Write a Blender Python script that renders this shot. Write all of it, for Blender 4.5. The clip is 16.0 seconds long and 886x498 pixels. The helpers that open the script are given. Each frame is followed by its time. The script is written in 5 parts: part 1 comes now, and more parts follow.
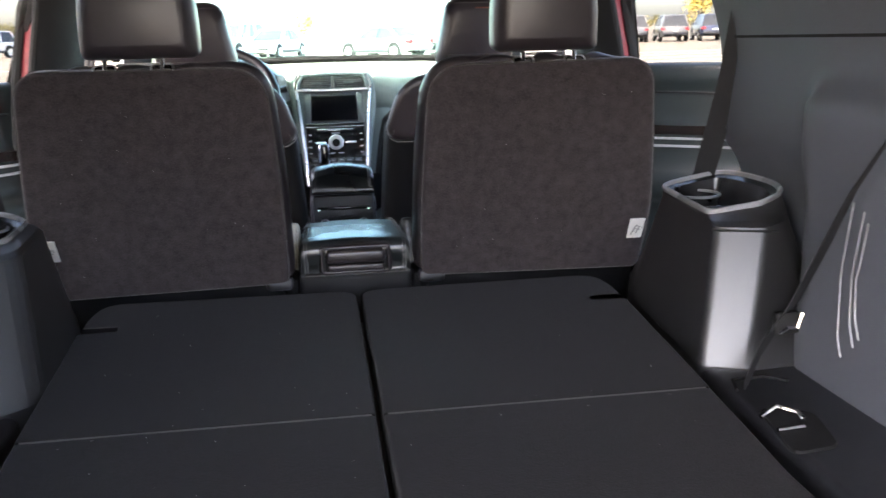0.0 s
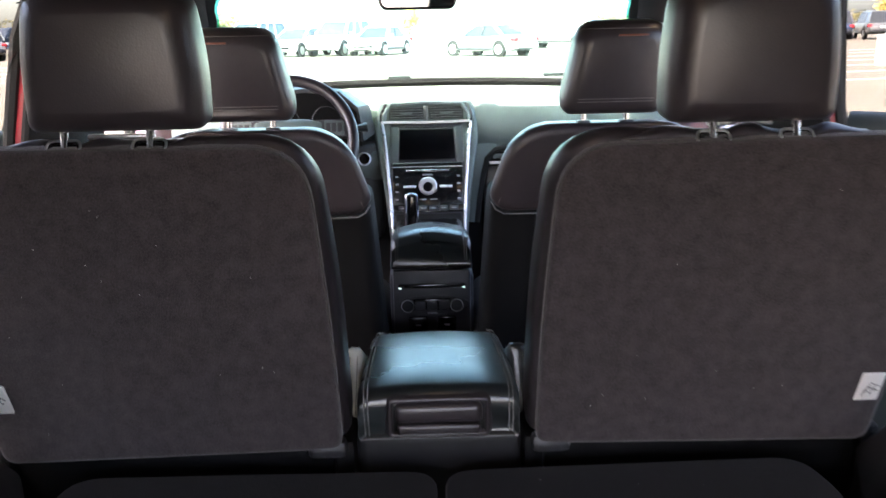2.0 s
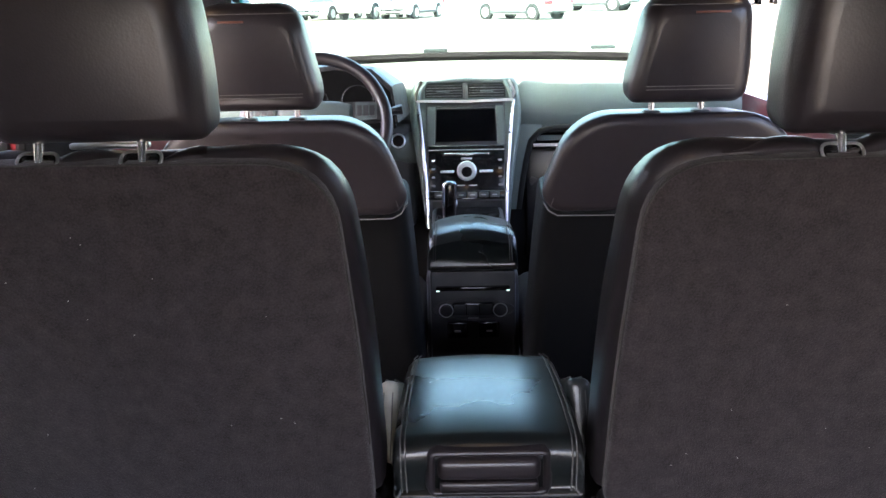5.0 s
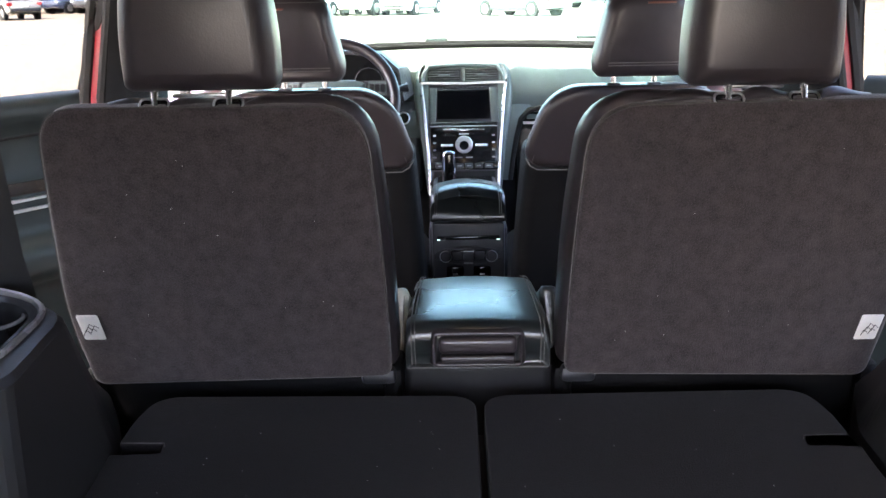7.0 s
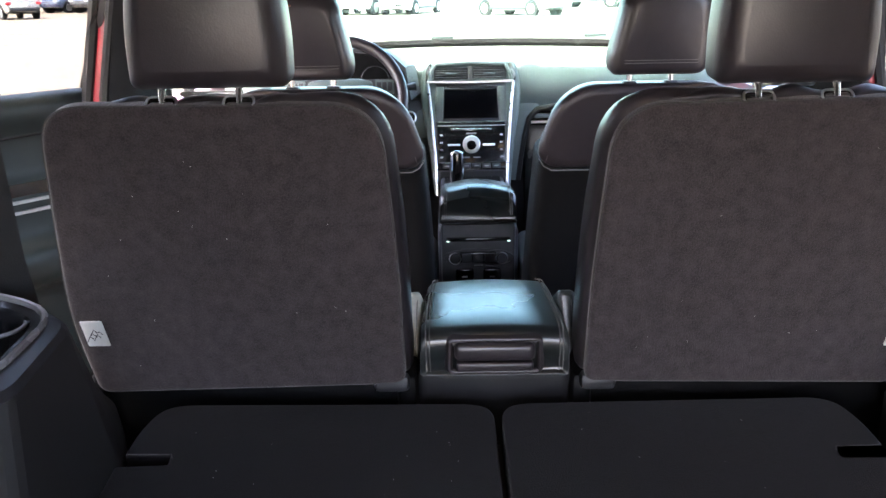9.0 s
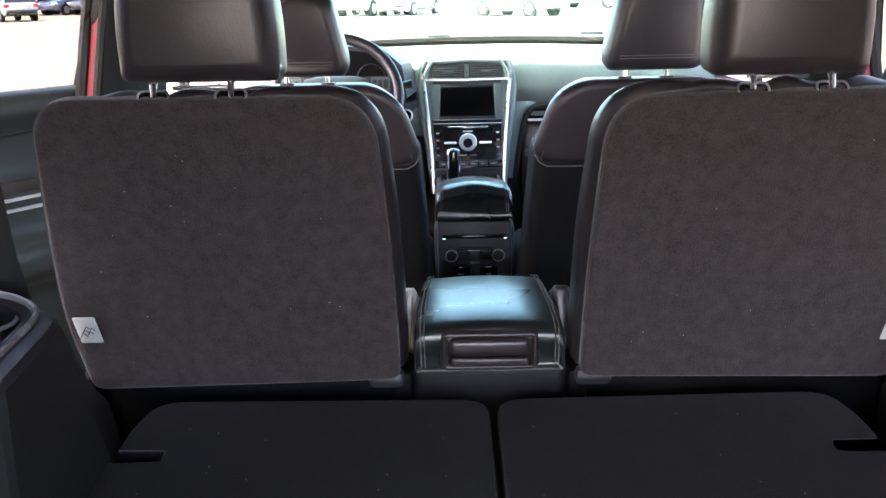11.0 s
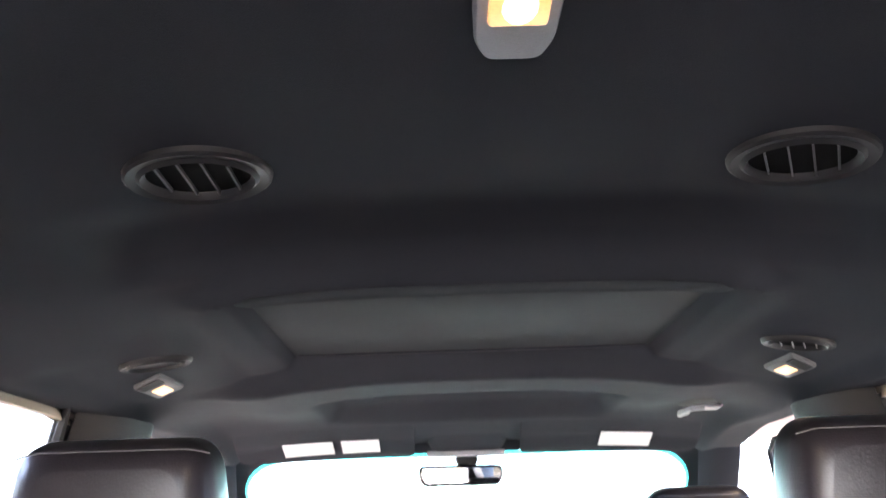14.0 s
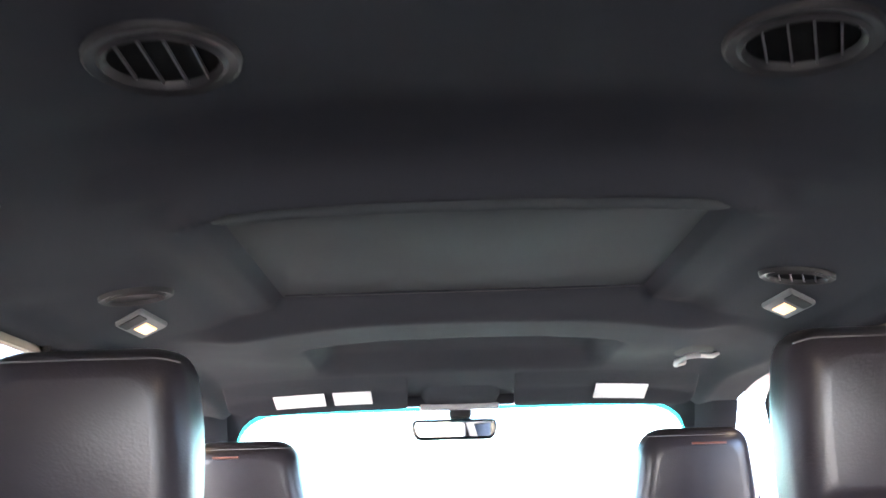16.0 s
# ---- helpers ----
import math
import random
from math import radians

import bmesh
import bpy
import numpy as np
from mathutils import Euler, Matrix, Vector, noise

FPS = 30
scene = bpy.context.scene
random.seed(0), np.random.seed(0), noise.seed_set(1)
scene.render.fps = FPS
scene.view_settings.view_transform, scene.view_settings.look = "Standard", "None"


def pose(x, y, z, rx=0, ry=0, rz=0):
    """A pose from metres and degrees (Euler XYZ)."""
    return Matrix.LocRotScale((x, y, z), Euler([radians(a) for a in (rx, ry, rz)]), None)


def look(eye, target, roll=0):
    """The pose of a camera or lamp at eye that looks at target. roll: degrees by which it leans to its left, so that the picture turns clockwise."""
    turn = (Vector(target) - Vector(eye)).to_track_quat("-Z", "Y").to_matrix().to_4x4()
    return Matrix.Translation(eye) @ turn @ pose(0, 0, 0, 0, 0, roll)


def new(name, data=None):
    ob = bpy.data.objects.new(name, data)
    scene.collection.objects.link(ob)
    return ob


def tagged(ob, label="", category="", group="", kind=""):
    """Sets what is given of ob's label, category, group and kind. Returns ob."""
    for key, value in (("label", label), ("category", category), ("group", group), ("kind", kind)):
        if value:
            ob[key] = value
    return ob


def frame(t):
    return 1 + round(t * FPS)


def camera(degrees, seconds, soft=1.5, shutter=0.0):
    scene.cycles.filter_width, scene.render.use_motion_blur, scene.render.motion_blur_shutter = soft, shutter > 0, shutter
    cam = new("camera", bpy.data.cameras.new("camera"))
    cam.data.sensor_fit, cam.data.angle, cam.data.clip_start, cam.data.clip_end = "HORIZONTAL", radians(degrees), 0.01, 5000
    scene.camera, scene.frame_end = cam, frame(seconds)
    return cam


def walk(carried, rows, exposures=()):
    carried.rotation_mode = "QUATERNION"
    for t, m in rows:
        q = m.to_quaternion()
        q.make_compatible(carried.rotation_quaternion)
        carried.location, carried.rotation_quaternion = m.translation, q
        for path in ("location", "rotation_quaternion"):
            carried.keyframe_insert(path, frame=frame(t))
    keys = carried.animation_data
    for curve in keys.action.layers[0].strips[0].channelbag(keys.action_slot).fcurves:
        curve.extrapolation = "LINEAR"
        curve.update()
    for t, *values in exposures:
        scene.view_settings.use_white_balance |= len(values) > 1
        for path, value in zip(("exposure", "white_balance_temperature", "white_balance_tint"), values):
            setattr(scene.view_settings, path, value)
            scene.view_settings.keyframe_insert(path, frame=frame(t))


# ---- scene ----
cam = camera(53.4, 16.0, shutter=0.6)
PATH = [
    (0, (-0.064, 0.139, 1.349), (0.198, 2.066, 0.883), -1.5),
    (0.5, (-0.059, 0.166, 1.351), (0.101, 2.105, 0.888), -1.5),
    (1, (-0.038, 0.308, 1.365), (0.027, 2.25, 0.892), -1.6),
    (1.5, (-0.012, 0.624, 1.413), (0.045, 2.564, 0.932), -1.3),
    (2, (-0.014, 0.83, 1.433), (0.026, 2.774, 0.964), -1.2),
    (2.5, (-0.02, 0.898, 1.435), (-0.074, 2.843, 0.975), -1.1),
    (3, (-0.029, 0.926, 1.419), (-0.067, 2.87, 0.95), -1.0),
    (5.3, (-0.037, 1.064, 1.461), (-0.067, 2.988, 0.913), -1.3),
    (5.5, (-0.036, 0.985, 1.451), (-0.068, 2.912, 0.915), -1.3),
    (6, (-0.026, 0.767, 1.463), (-0.057, 2.693, 0.925), -1.2),
    (6.5, (-0.024, 0.688, 1.447), (-0.054, 2.611, 0.9), -1.1),
    (7, (-0.036, 0.676, 1.45), (-0.064, 2.598, 0.898), -1.1),
    (7.5, (-0.041, 0.696, 1.445), (-0.067, 2.617, 0.891), -1.1),
    (8, (-0.037, 0.719, 1.438), (-0.063, 2.64, 0.885), -1.1),
    (8.5, (-0.057, 0.721, 1.443), (-0.082, 2.644, 0.891), -1.1),
    (9, (-0.064, 0.724, 1.443), (-0.09, 2.646, 0.89), -1.1),
    (11.5, (-0.05, 0.73, 1.42), (-0.073, 2.653, 0.872), -1.3),
    (12, (-0.036, 0.79, 1.406), (-0.058, 2.73, 0.92), -1.3),
    (12.5, (-0.048, 0.924, 1.419), (-0.066, 2.905, 1.148), -1.4),
    (13, (-0.057, 0.975, 1.435), (-0.065, 2.973, 1.529), -1.7),
    (13.5, (-0.056, 0.994, 1.416), (-0.057, 2.951, 1.829), -1.8),
    (14, (-0.052, 1.013, 1.401), (-0.049, 2.92, 2.005), -1.9),
    (14.5, (-0.036, 1.085, 1.359), (-0.034, 2.97, 2.027), -2.0),
    (15, (-0.019, 1.152, 1.313), (-0.021, 3.037, 1.98), -1.8),
    (15.5, (-0.02, 1.162, 1.301), (-0.028, 3.059, 1.934), -1.7),
    (16, (-0.036, 1.076, 1.339), (-0.035, 2.997, 1.897), -1.8),
]
walk(cam, [(t, look(eye, target, roll)) for t, eye, target, roll in PATH],
     exposures=[(0.0, 3.8, 6800, 14), (0.5, 3.88, 6800, 14), (1.0, 3.5, 6900, 15), (2.0, 3.6, 6800, 16), (3.0, 3.65, 6700, 16), (6.0, 3.6, 6700, 17), (6.5, 3.95, 6700, 16), (7.0, 4.0, 6700, 15), (9.0, 4.0, 6650, 15), (11.5, 4.0, 6650, 15), (12.0, 3.9, 6700, 15), (12.5, 3.5, 6700, 14), (13.0, 2.98, 6600, 15), (13.2, 2.8, 6600, 15), (13.7, 3.5, 6350, 14), (14.0, 4.95, 6080, 16), (14.3, 5.45, 6020, 15), (14.6, 5.78, 6000, 13), (15.2, 5.62, 6000, 13), (16.0, 4.97, 5930, 13)])

# ---- world, sun and exposure ----
world = bpy.data.worlds.new("sky")
scene.world = world
world.use_nodes = True
_nt = world.node_tree
_sky = _nt.nodes.new("ShaderNodeTexSky")
_sky.sky_type, _sky.sun_disc = "NISHITA", False
SUN_ELEV, SUN_TURN = 53.0, 224.0
_sky.sun_elevation, _sky.sun_rotation = radians(SUN_ELEV), radians(SUN_TURN)
_sky.dust_density, _sky.air_density, _sky.ozone_density = 3.5, 0.8, 0.35
_nt.links.new(_sky.outputs[0], _nt.nodes["Background"].inputs[0])
_nt.nodes["Background"].inputs[1].default_value = 0.20
_sun = bpy.data.lights.new("sun", "SUN")
_sun.energy, _sun.angle, _sun.color = 3.2, radians(0.6), (1.0, 0.95, 0.88)
sun = new("sun", _sun)
_d = Vector((math.sin(radians(SUN_TURN)) * math.cos(radians(SUN_ELEV)), math.cos(radians(SUN_TURN)) * math.cos(radians(SUN_ELEV)), math.sin(radians(SUN_ELEV))))
sun.matrix_world = look(_d * 50, (0, 0, 0))


# ---- materials ----
def mat(name, color, rough=0.5, metal=0.0, vary=0.15, scale=8.0, grain=0.0, grain_scale=300.0, coat=0.0, spec=0.5, emit=0.0, sheen=0.0, stain=None):
    """A surface: base colour with two scales of variation, roughness variation and fine relief."""
    m = bpy.data.materials.new(name)
    m.use_nodes = True
    nt = m.node_tree
    b = nt.nodes["Principled BSDF"]
    tc = nt.nodes.new("ShaderNodeTexCoord")
    n1 = nt.nodes.new("ShaderNodeTexNoise")
    n1.inputs["Scale"].default_value, n1.inputs["Detail"].default_value = scale, 6
    nt.links.new(tc.outputs["Object"], n1.inputs["Vector"])
    n2 = nt.nodes.new("ShaderNodeTexNoise")
    n2.inputs["Scale"].default_value, n2.inputs["Detail"].default_value = grain_scale, 3
    nt.links.new(tc.outputs["Object"], n2.inputs["Vector"])
    add = nt.nodes.new("ShaderNodeMath")
    add.operation = "ADD"
    nt.links.new(n1.outputs["Fac"], add.inputs[0])
    nt.links.new(n2.outputs["Fac"], add.inputs[1])
    ramp = nt.nodes.new("ShaderNodeMapRange")
    ramp.inputs["From Min"].default_value, ramp.inputs["From Max"].default_value = 0.6, 1.4
    ramp.inputs["To Min"].default_value, ramp.inputs["To Max"].default_value = 1 - vary, 1 + vary
    nt.links.new(add.outputs[0], ramp.inputs["Value"])
    mul = nt.nodes.new("ShaderNodeVectorMath")
    mul.operation = "SCALE"
    mul.inputs[0].default_value = color
    nt.links.new(ramp.outputs[0], mul.inputs["Scale"])
    nt.links.new(mul.outputs[0], b.inputs["Base Color"])
    rr = nt.nodes.new("ShaderNodeMapRange")
    rr.inputs["From Min"].default_value, rr.inputs["From Max"].default_value = 0.3, 0.7
    rr.inputs["To Min"].default_value, rr.inputs["To Max"].default_value = max(rough * 0.85, 0.02), min(rough * 1.15, 1)
    nt.links.new(n1.outputs["Fac"], rr.inputs["Value"])
    nt.links.new(rr.outputs[0], b.inputs["Roughness"])
    b.inputs["Metallic"].default_value = metal
    b.inputs["Specular IOR Level"].default_value = spec
    b.inputs["Coat Weight"].default_value = coat
    b.inputs["Coat Roughness"].default_value = 0.05
    b.inputs["Sheen Weight"].default_value = sheen
    if grain > 0:
        bump = nt.nodes.new("ShaderNodeBump")
        bump.inputs["Strength"].default_value, bump.inputs["Distance"].default_value = grain, 0.002
        nt.links.new(n2.outputs["Fac"], bump.inputs["Height"])
        nt.links.new(bump.outputs[0], b.inputs["Normal"])
    if emit > 0:
        b.inputs["Emission Color"].default_value = (*color, 1)
        b.inputs["Emission Strength"].default_value = emit
    return m


def leather(name, color, rough=0.38, spec=0.5, relief=0.2):
    """Grained leather: a cell pattern in the relief."""
    m = mat(name, color, rough, vary=0.12, scale=5, grain_scale=60, spec=spec)
    nt = m.node_tree
    tc = nt.nodes["Texture Coordinate"]
    vo = nt.nodes.new("ShaderNodeTexVoronoi")
    vo.inputs["Scale"].default_value = 380
    nt.links.new(tc.outputs["Object"], vo.inputs["Vector"])
    bump = nt.nodes.new("ShaderNodeBump")
    bump.inputs["Strength"].default_value, bump.inputs["Distance"].default_value = relief, 0.001
    nt.links.new(vo.outputs["Distance"], bump.inputs["Height"])
    nt.links.new(bump.outputs[0], nt.nodes["Principled BSDF"].inputs["Normal"])
    return m


def glass(name, tint=(0.95, 1.0, 0.97)):
    m = bpy.data.materials.new(name)
    m.use_nodes = True
    b = m.node_tree.nodes["Principled BSDF"]
    b.inputs["Base Color"].default_value = (*tint, 1)
    b.inputs["Transmission Weight"].default_value = 1
    b.inputs["Roughness"].default_value = 0.0
    b.inputs["IOR"].default_value = 1.25
    return m


CARPET = mat("seatback_carpet", (0.0365, 0.0295, 0.0312), 0.95, vary=0.7, scale=48, grain=0.5, grain_scale=420, spec=0.2, sheen=0.25)
FLOORCARPET = mat("cargo_carpet", (0.0062, 0.0048, 0.0056), 0.95, vary=0.95, scale=70, grain=0.5, grain_scale=420, spec=0.15, sheen=0.06)
LEATHER = leather("black_leather", (0.026, 0.0215, 0.0245), 0.33, 0.55, 0.12)
# copy of the black leather, slightly darker for the front seatbacks' shade
SEATBACK_SHADED = leather("shaded_black_leather", (0.025, 0.0198, 0.0222), 0.34, 0.52, 0.12)
LEATHER_TOP = leather("armrest_leather", (0.012, 0.015, 0.016), 0.29, 0.72, 0.1)
VINYL = mat("side_vinyl", (0.004, 0.004, 0.0045), 0.6, vary=0.15, grain=0.3, grain_scale=900, spec=0.12)
TRIMDARK = mat("pillar_trim_black", (0.010, 0.010, 0.011), 0.6, vary=0.1, grain=0.3, grain_scale=900, spec=0.25)
# beige stands for sunlight thrown up from the ground onto the header
HEADER_LIT = mat("sunlit_header_trim", (0.32, 0.28, 0.22), 0.6, vary=0.1)
PLASTIC = mat("grained_black_plastic", (0.0224, 0.0231, 0.0266), 0.34, vary=0.12, grain=0.35, grain_scale=900)
PLASTIC_GREY = mat("grey_plastic", (0.264, 0.264, 0.276), 0.5, vary=0.1, grain=0.2, grain_scale=800)
GLOSS = mat("gloss_black", (0.008, 0.008, 0.009), 0.12, vary=0.05)
DASH = mat("dash_soft_plastic", (0.078, 0.102, 0.099), 0.38, vary=0.1, grain=0.3, grain_scale=800, spec=0.5)
DASHDARK = mat("dash_dark_plastic", (0.038, 0.05, 0.05), 0.36, vary=0.1, grain=0.3, grain_scale=800, spec=0.7)
CHROME = mat("chrome", (0.75, 0.75, 0.76), 0.12, 1.0, vary=0.05)
SATIN = mat("satin_silver", (0.70, 0.71, 0.72), 0.42, 1.0, vary=0.06)
BRIGHTTRIM = mat("bright_trim", (0.80, 0.81, 0.82), 0.28, 1.0, vary=0.05)
LABEL = mat("white_label", (0.8, 0.8, 0.78), 0.6, vary=0.05)
INK = mat("label_ink", (0.05, 0.05, 0.06), 0.7)
STITCH = mat("pale_stitch", (0.13, 0.127, 0.122), 0.8, vary=0.2, scale=60)
HEADLINER = mat("headliner_fabric", (0.0250, 0.0268, 0.0322), 0.95, vary=0.18, scale=3, grain=0.3, grain_scale=900, spec=0.1)
SHADE = mat("sunshade_fabric", (0.036, 0.041, 0.044), 0.9, vary=0.12, scale=4, grain=0.3, grain_scale=900, spec=0.1)
RED = mat("red_paint", (0.13, 0.005, 0.010), 0.38, vary=0.05, coat=0.35)
RUBBER = mat("rubber_seal", (0.012, 0.012, 0.012), 0.7, spec=0.25)
BELT = mat("belt_webbing", (0.014, 0.014, 0.015), 0.75, vary=0.2, grain=0.5, grain_scale=500)
GLASS = glass("window_glass", (0.72, 1.0, 0.88))
DOORGLASS = glass("door_glass", (0.27, 0.265, 0.25))
PRIVACY = glass("privacy_glass", (0.2, 0.195, 0.18))
SCREEN = mat("screen_glass", (0.0015, 0.0015, 0.002), 0.2, vary=0.02, spec=0.04)
DOORPAD = mat("door_pad_vinyl", (0.011, 0.0165, 0.0165), 0.36, vary=0.12, grain=0.25, grain_scale=700, spec=0.55)
# tint that stands for the bright sky's glow at the windscreen edge
EDGE_GLOW = glass("painted_edge_glow", (0.05, 0.48, 0.45))
PILLAR = mat("pillar_trim_grey", (0.098, 0.106, 0.122), 0.45, vary=0.12, grain=0.3, grain_scale=800)
BINPLASTIC = mat("bin_plastic", (0.02, 0.0195, 0.02), 0.33, vary=0.06, scale=2, grain=0.2, grain_scale=900, spec=1.0)
WOOD = mat("dark_wood_trim", (0.008, 0.005, 0.004), 0.25, vary=0.4, scale=20, coat=0.6)
ASPHALT = mat("parking_lot_asphalt", (0.16, 0.139, 0.108), 0.9, vary=0.3, scale=0.15, grain=0.5, grain_scale=30)
PAINTLINE = mat("lot_line_paint", (0.75, 0.74, 0.7), 0.8, vary=0.15)
LAMPLENS = mat("lamp_lens", (0.9, 0.40, 0.12), 0.35, emit=0.05)
LAMPBULB = mat("lamp_bulb", (1.0, 0.62, 0.27), 0.4, emit=0.3)
LAMPGLOW = mat("lamp_glow", (1.0, 0.52, 0.2), 0.4, emit=0.06)

MARKER = mat("lit_marker", (0.6, 0.9, 0.85), 0.4, emit=0.15)
SLAT = mat("slat_plastic", (0.045, 0.044, 0.046), 0.4, vary=0.1)
GAUGE = mat("gauge_grey", (0.014, 0.015, 0.016), 0.4)
COWL = mat("matt_black_trim", (0.005, 0.005, 0.005), 0.85, vary=0.1, spec=0.06)
BADGE = mat("blue_badge", (0.02, 0.06, 0.25), 0.2, coat=0.5)
MIRROR = mat("mirror_silver", (0.85, 0.85, 0.85), 0.02, 1.0, vary=0.01)

CONCRETE = mat("pale_concrete", (0.5, 0.48, 0.42), 0.9, vary=0.2, scale=6, grain=0.4, grain_scale=60)
BARK = mat("bark", (0.08, 0.06, 0.045), 0.9, vary=0.3)

# ---- mesh helpers ----
def thicken(bm, d=0.004):
    """Turns a sheet into a thin closed shell."""
    bmesh.ops.recalc_face_normals(bm, faces=bm.faces[:])
    bmesh.ops.solidify(bm, geom=bm.faces[:], thickness=d)
    return bm



def part(name, bm, material, parent=None, label="", angle=38):
    """One mesh object under a thing (or a thing itself)."""
    bmesh.ops.recalc_face_normals(bm, faces=bm.faces[:])
    me = bpy.data.meshes.new(name)
    bm.to_mesh(me)
    bm.free()
    me.shade_smooth()
    me.set_sharp_from_angle(angle=radians(angle))
    me.materials.append(material)
    ob = new(name, me)
    if parent is not None:
        ob.parent = parent
        ob.matrix_parent_inverse = parent.matrix_basis.inverted() if parent.parent is None else Matrix.Identity(4)
    if label:
        ob["label"] = label
    return ob


def thing(name, at, label, category, group="", kind=""):
    e = new(name)
    e.empty_display_size = 0.05
    e.matrix_world = Matrix.Translation(at)
    e.matrix_basis = Matrix.Translation(at)
    return tagged(e, label, category, group, kind)


def loft(rings, cap=True, closed=True):
    bm = bmesh.new()
    vs = [[bm.verts.new(p) for p in ring] for ring in rings]
    n = len(rings[0])
    for a, b in zip(vs, vs[1:]):
        for i in range(n if closed else n - 1):
            j = (i + 1) % n
            bm.faces.new((a[i], a[j], b[j], b[i]))
    if cap:
        bm.faces.new(vs[0][::-1])
        bm.faces.new(vs[-1])
    return bm


def rbox(x0, x1, y0, y1, z0, z1, r=0.01, seg=2, warp=None):
    bm = bmesh.new()
    bmesh.ops.create_cube(bm, size=1)
    for v in bm.verts:
        v.co = Vector(((x0 + x1) / 2 + v.co.x * (x1 - x0), (y0 + y1) / 2 + v.co.y * (y1 - y0), (z0 + z1) / 2 + v.co.z * (z1 - z0)))
    if r > 0:
        r = min(r, 0.48 * min(abs(x1 - x0), abs(y1 - y0), abs(z1 - z0)))
        bmesh.ops.bevel(bm, geom=bm.edges[:], offset=r, segments=seg, affect="EDGES", profile=0.5)
    if warp:
        for v in bm.verts:
            v.co = Vector(warp(*v.co))
    return bm


def rounded(pts, radii, n=6):
    """A closed outline with rounded corners."""
    out, k = [], len(pts)
    for i, p in enumerate(pts):
        p, a, b = Vector(p), Vector(pts[i - 1]), Vector(pts[(i + 1) % k])
        r = radii if isinstance(radii, (int, float)) else radii[i]
        da, db = (a - p), (b - p)
        r = min(r, 0.49 * da.length, 0.49 * db.length)
        s, e = p + da.normalized() * r, p + db.normalized() * r
        for j in range(n + 1):
            t = j / n
            out.append((1 - t) ** 2 * s + 2 * t * (1 - t) * p + t * t * e)
    return out


def inset(outline, d):
    k, out = len(outline), []
    area = sum(outline[i - 1][0] * outline[i][1] - outline[i][0] * outline[i - 1][1] for i in range(k))
    for i in range(k):
        a, b = outline[i - 1], outline[(i + 1) % k]
        t = Vector((b[0] - a[0], b[1] - a[1]))
        if t.length < 1e-9:
            t = Vector((1, 0))
        t.normalize()
        nrm = Vector((-t.y, t.x)) * (1 if area > 0 else -1)
        out.append(Vector((outline[i][0], outline[i][1])) + nrm * d)
    return out


def cushion(outline, depth, r, bulge, to, back_bulge=0.0, steps=4, crease=0.0):
    """A padded slab: an outline in (u, v), rounded over the edge with radius r, w from 0 (front) to depth; to(u, v, w) places it."""
    r = min(r, depth * 0.49)
    fine = []
    for p, q in zip(outline, list(outline[1:]) + [outline[0]]):
        k = max(1, int((Vector(q) - Vector(p)).length / 0.022))
        fine += [Vector(p) + (Vector(q) - Vector(p)) * j / k for j in range(k)]
    outline = fine
    us, vs = [p[0] for p in outline], [p[1] for p in outline]
    cx, cy, hw, hh = (max(us) + min(us)) / 2, (max(vs) + min(vs)) / 2, (max(us) - min(us)) / 2, (max(vs) - min(vs)) / 2

    def shrunk(d, f=1.0):
        return [(cx + (p[0] - cx) * (1 - d / hw) * f, cy + (p[1] - cy) * (1 - d / hh) * f) for p in outline]

    def dome(u, v):
        return (1 - min(abs(u - cx) / hw, 1) ** 2) * (1 - min(abs(v - cy) / hh, 1) ** 2)

    rings = []
    for f in (0.08, 0.2, 0.35, 0.5, 0.62, 0.74, 0.84, 0.92, 0.97):
        rings.append([(u, v, -bulge * dome(u, v)) for u, v in shrunk(r * (1 - math.sin(radians(crease))), f)])
    a0 = radians(crease)
    for s in range(steps + 1):
        a = a0 + (math.pi / 2 - a0) * s / steps
        rings.append([(u, v, r * (math.cos(a0) - math.cos(a)) - bulge * dome(u, v)) for u, v in shrunk(r * (1 - math.sin(a)))])
    for s in range(steps + 1):
        a = math.pi / 2 * s / steps
        rings.append([(u, v, depth - r * (1 - math.sin(a))) for u, v in shrunk(r * (1 - math.cos(a)))])
    for f in (0.9, 0.5, 0.12):
        rings.append([(u, v, depth + back_bulge * dome(u, v)) for u, v in shrunk(r, f)])
    return loft([[Vector(to(*q)) for q in ring] for ring in rings])


def tube(points, r, n=8, closed=False):
    """A round bar along points."""
    pts = [Vector(p) for p in points]
    rings, k = [], len(pts)
    up = None
    for i, p in enumerate(pts):
        if closed:
            t = (pts[(i + 1) % k] - pts[i - 1]).normalized()
        else:
            t = (pts[min(i + 1, k - 1)] - pts[max(i - 1, 0)]).normalized()
        if up is None:
            up = Vector((0, 0, 1)) if abs(t.z) < 0.9 else Vector((1, 0, 0))
        side = t.cross(up).normalized()
        up = side.cross(t).normalized()
        rr = r[i] if isinstance(r, (list, tuple)) else r
        rings.append([p + side * math.cos(2 * math.pi * j / n) * rr + up * math.sin(2 * math.pi * j / n) * rr for j in range(n)])
    if closed:
        rings.append(rings[0])
        bm = loft(rings, cap=False)
        bmesh.ops.remove_doubles(bm, verts=bm.verts[:], dist=1e-6)
        return bm
    return loft(rings)


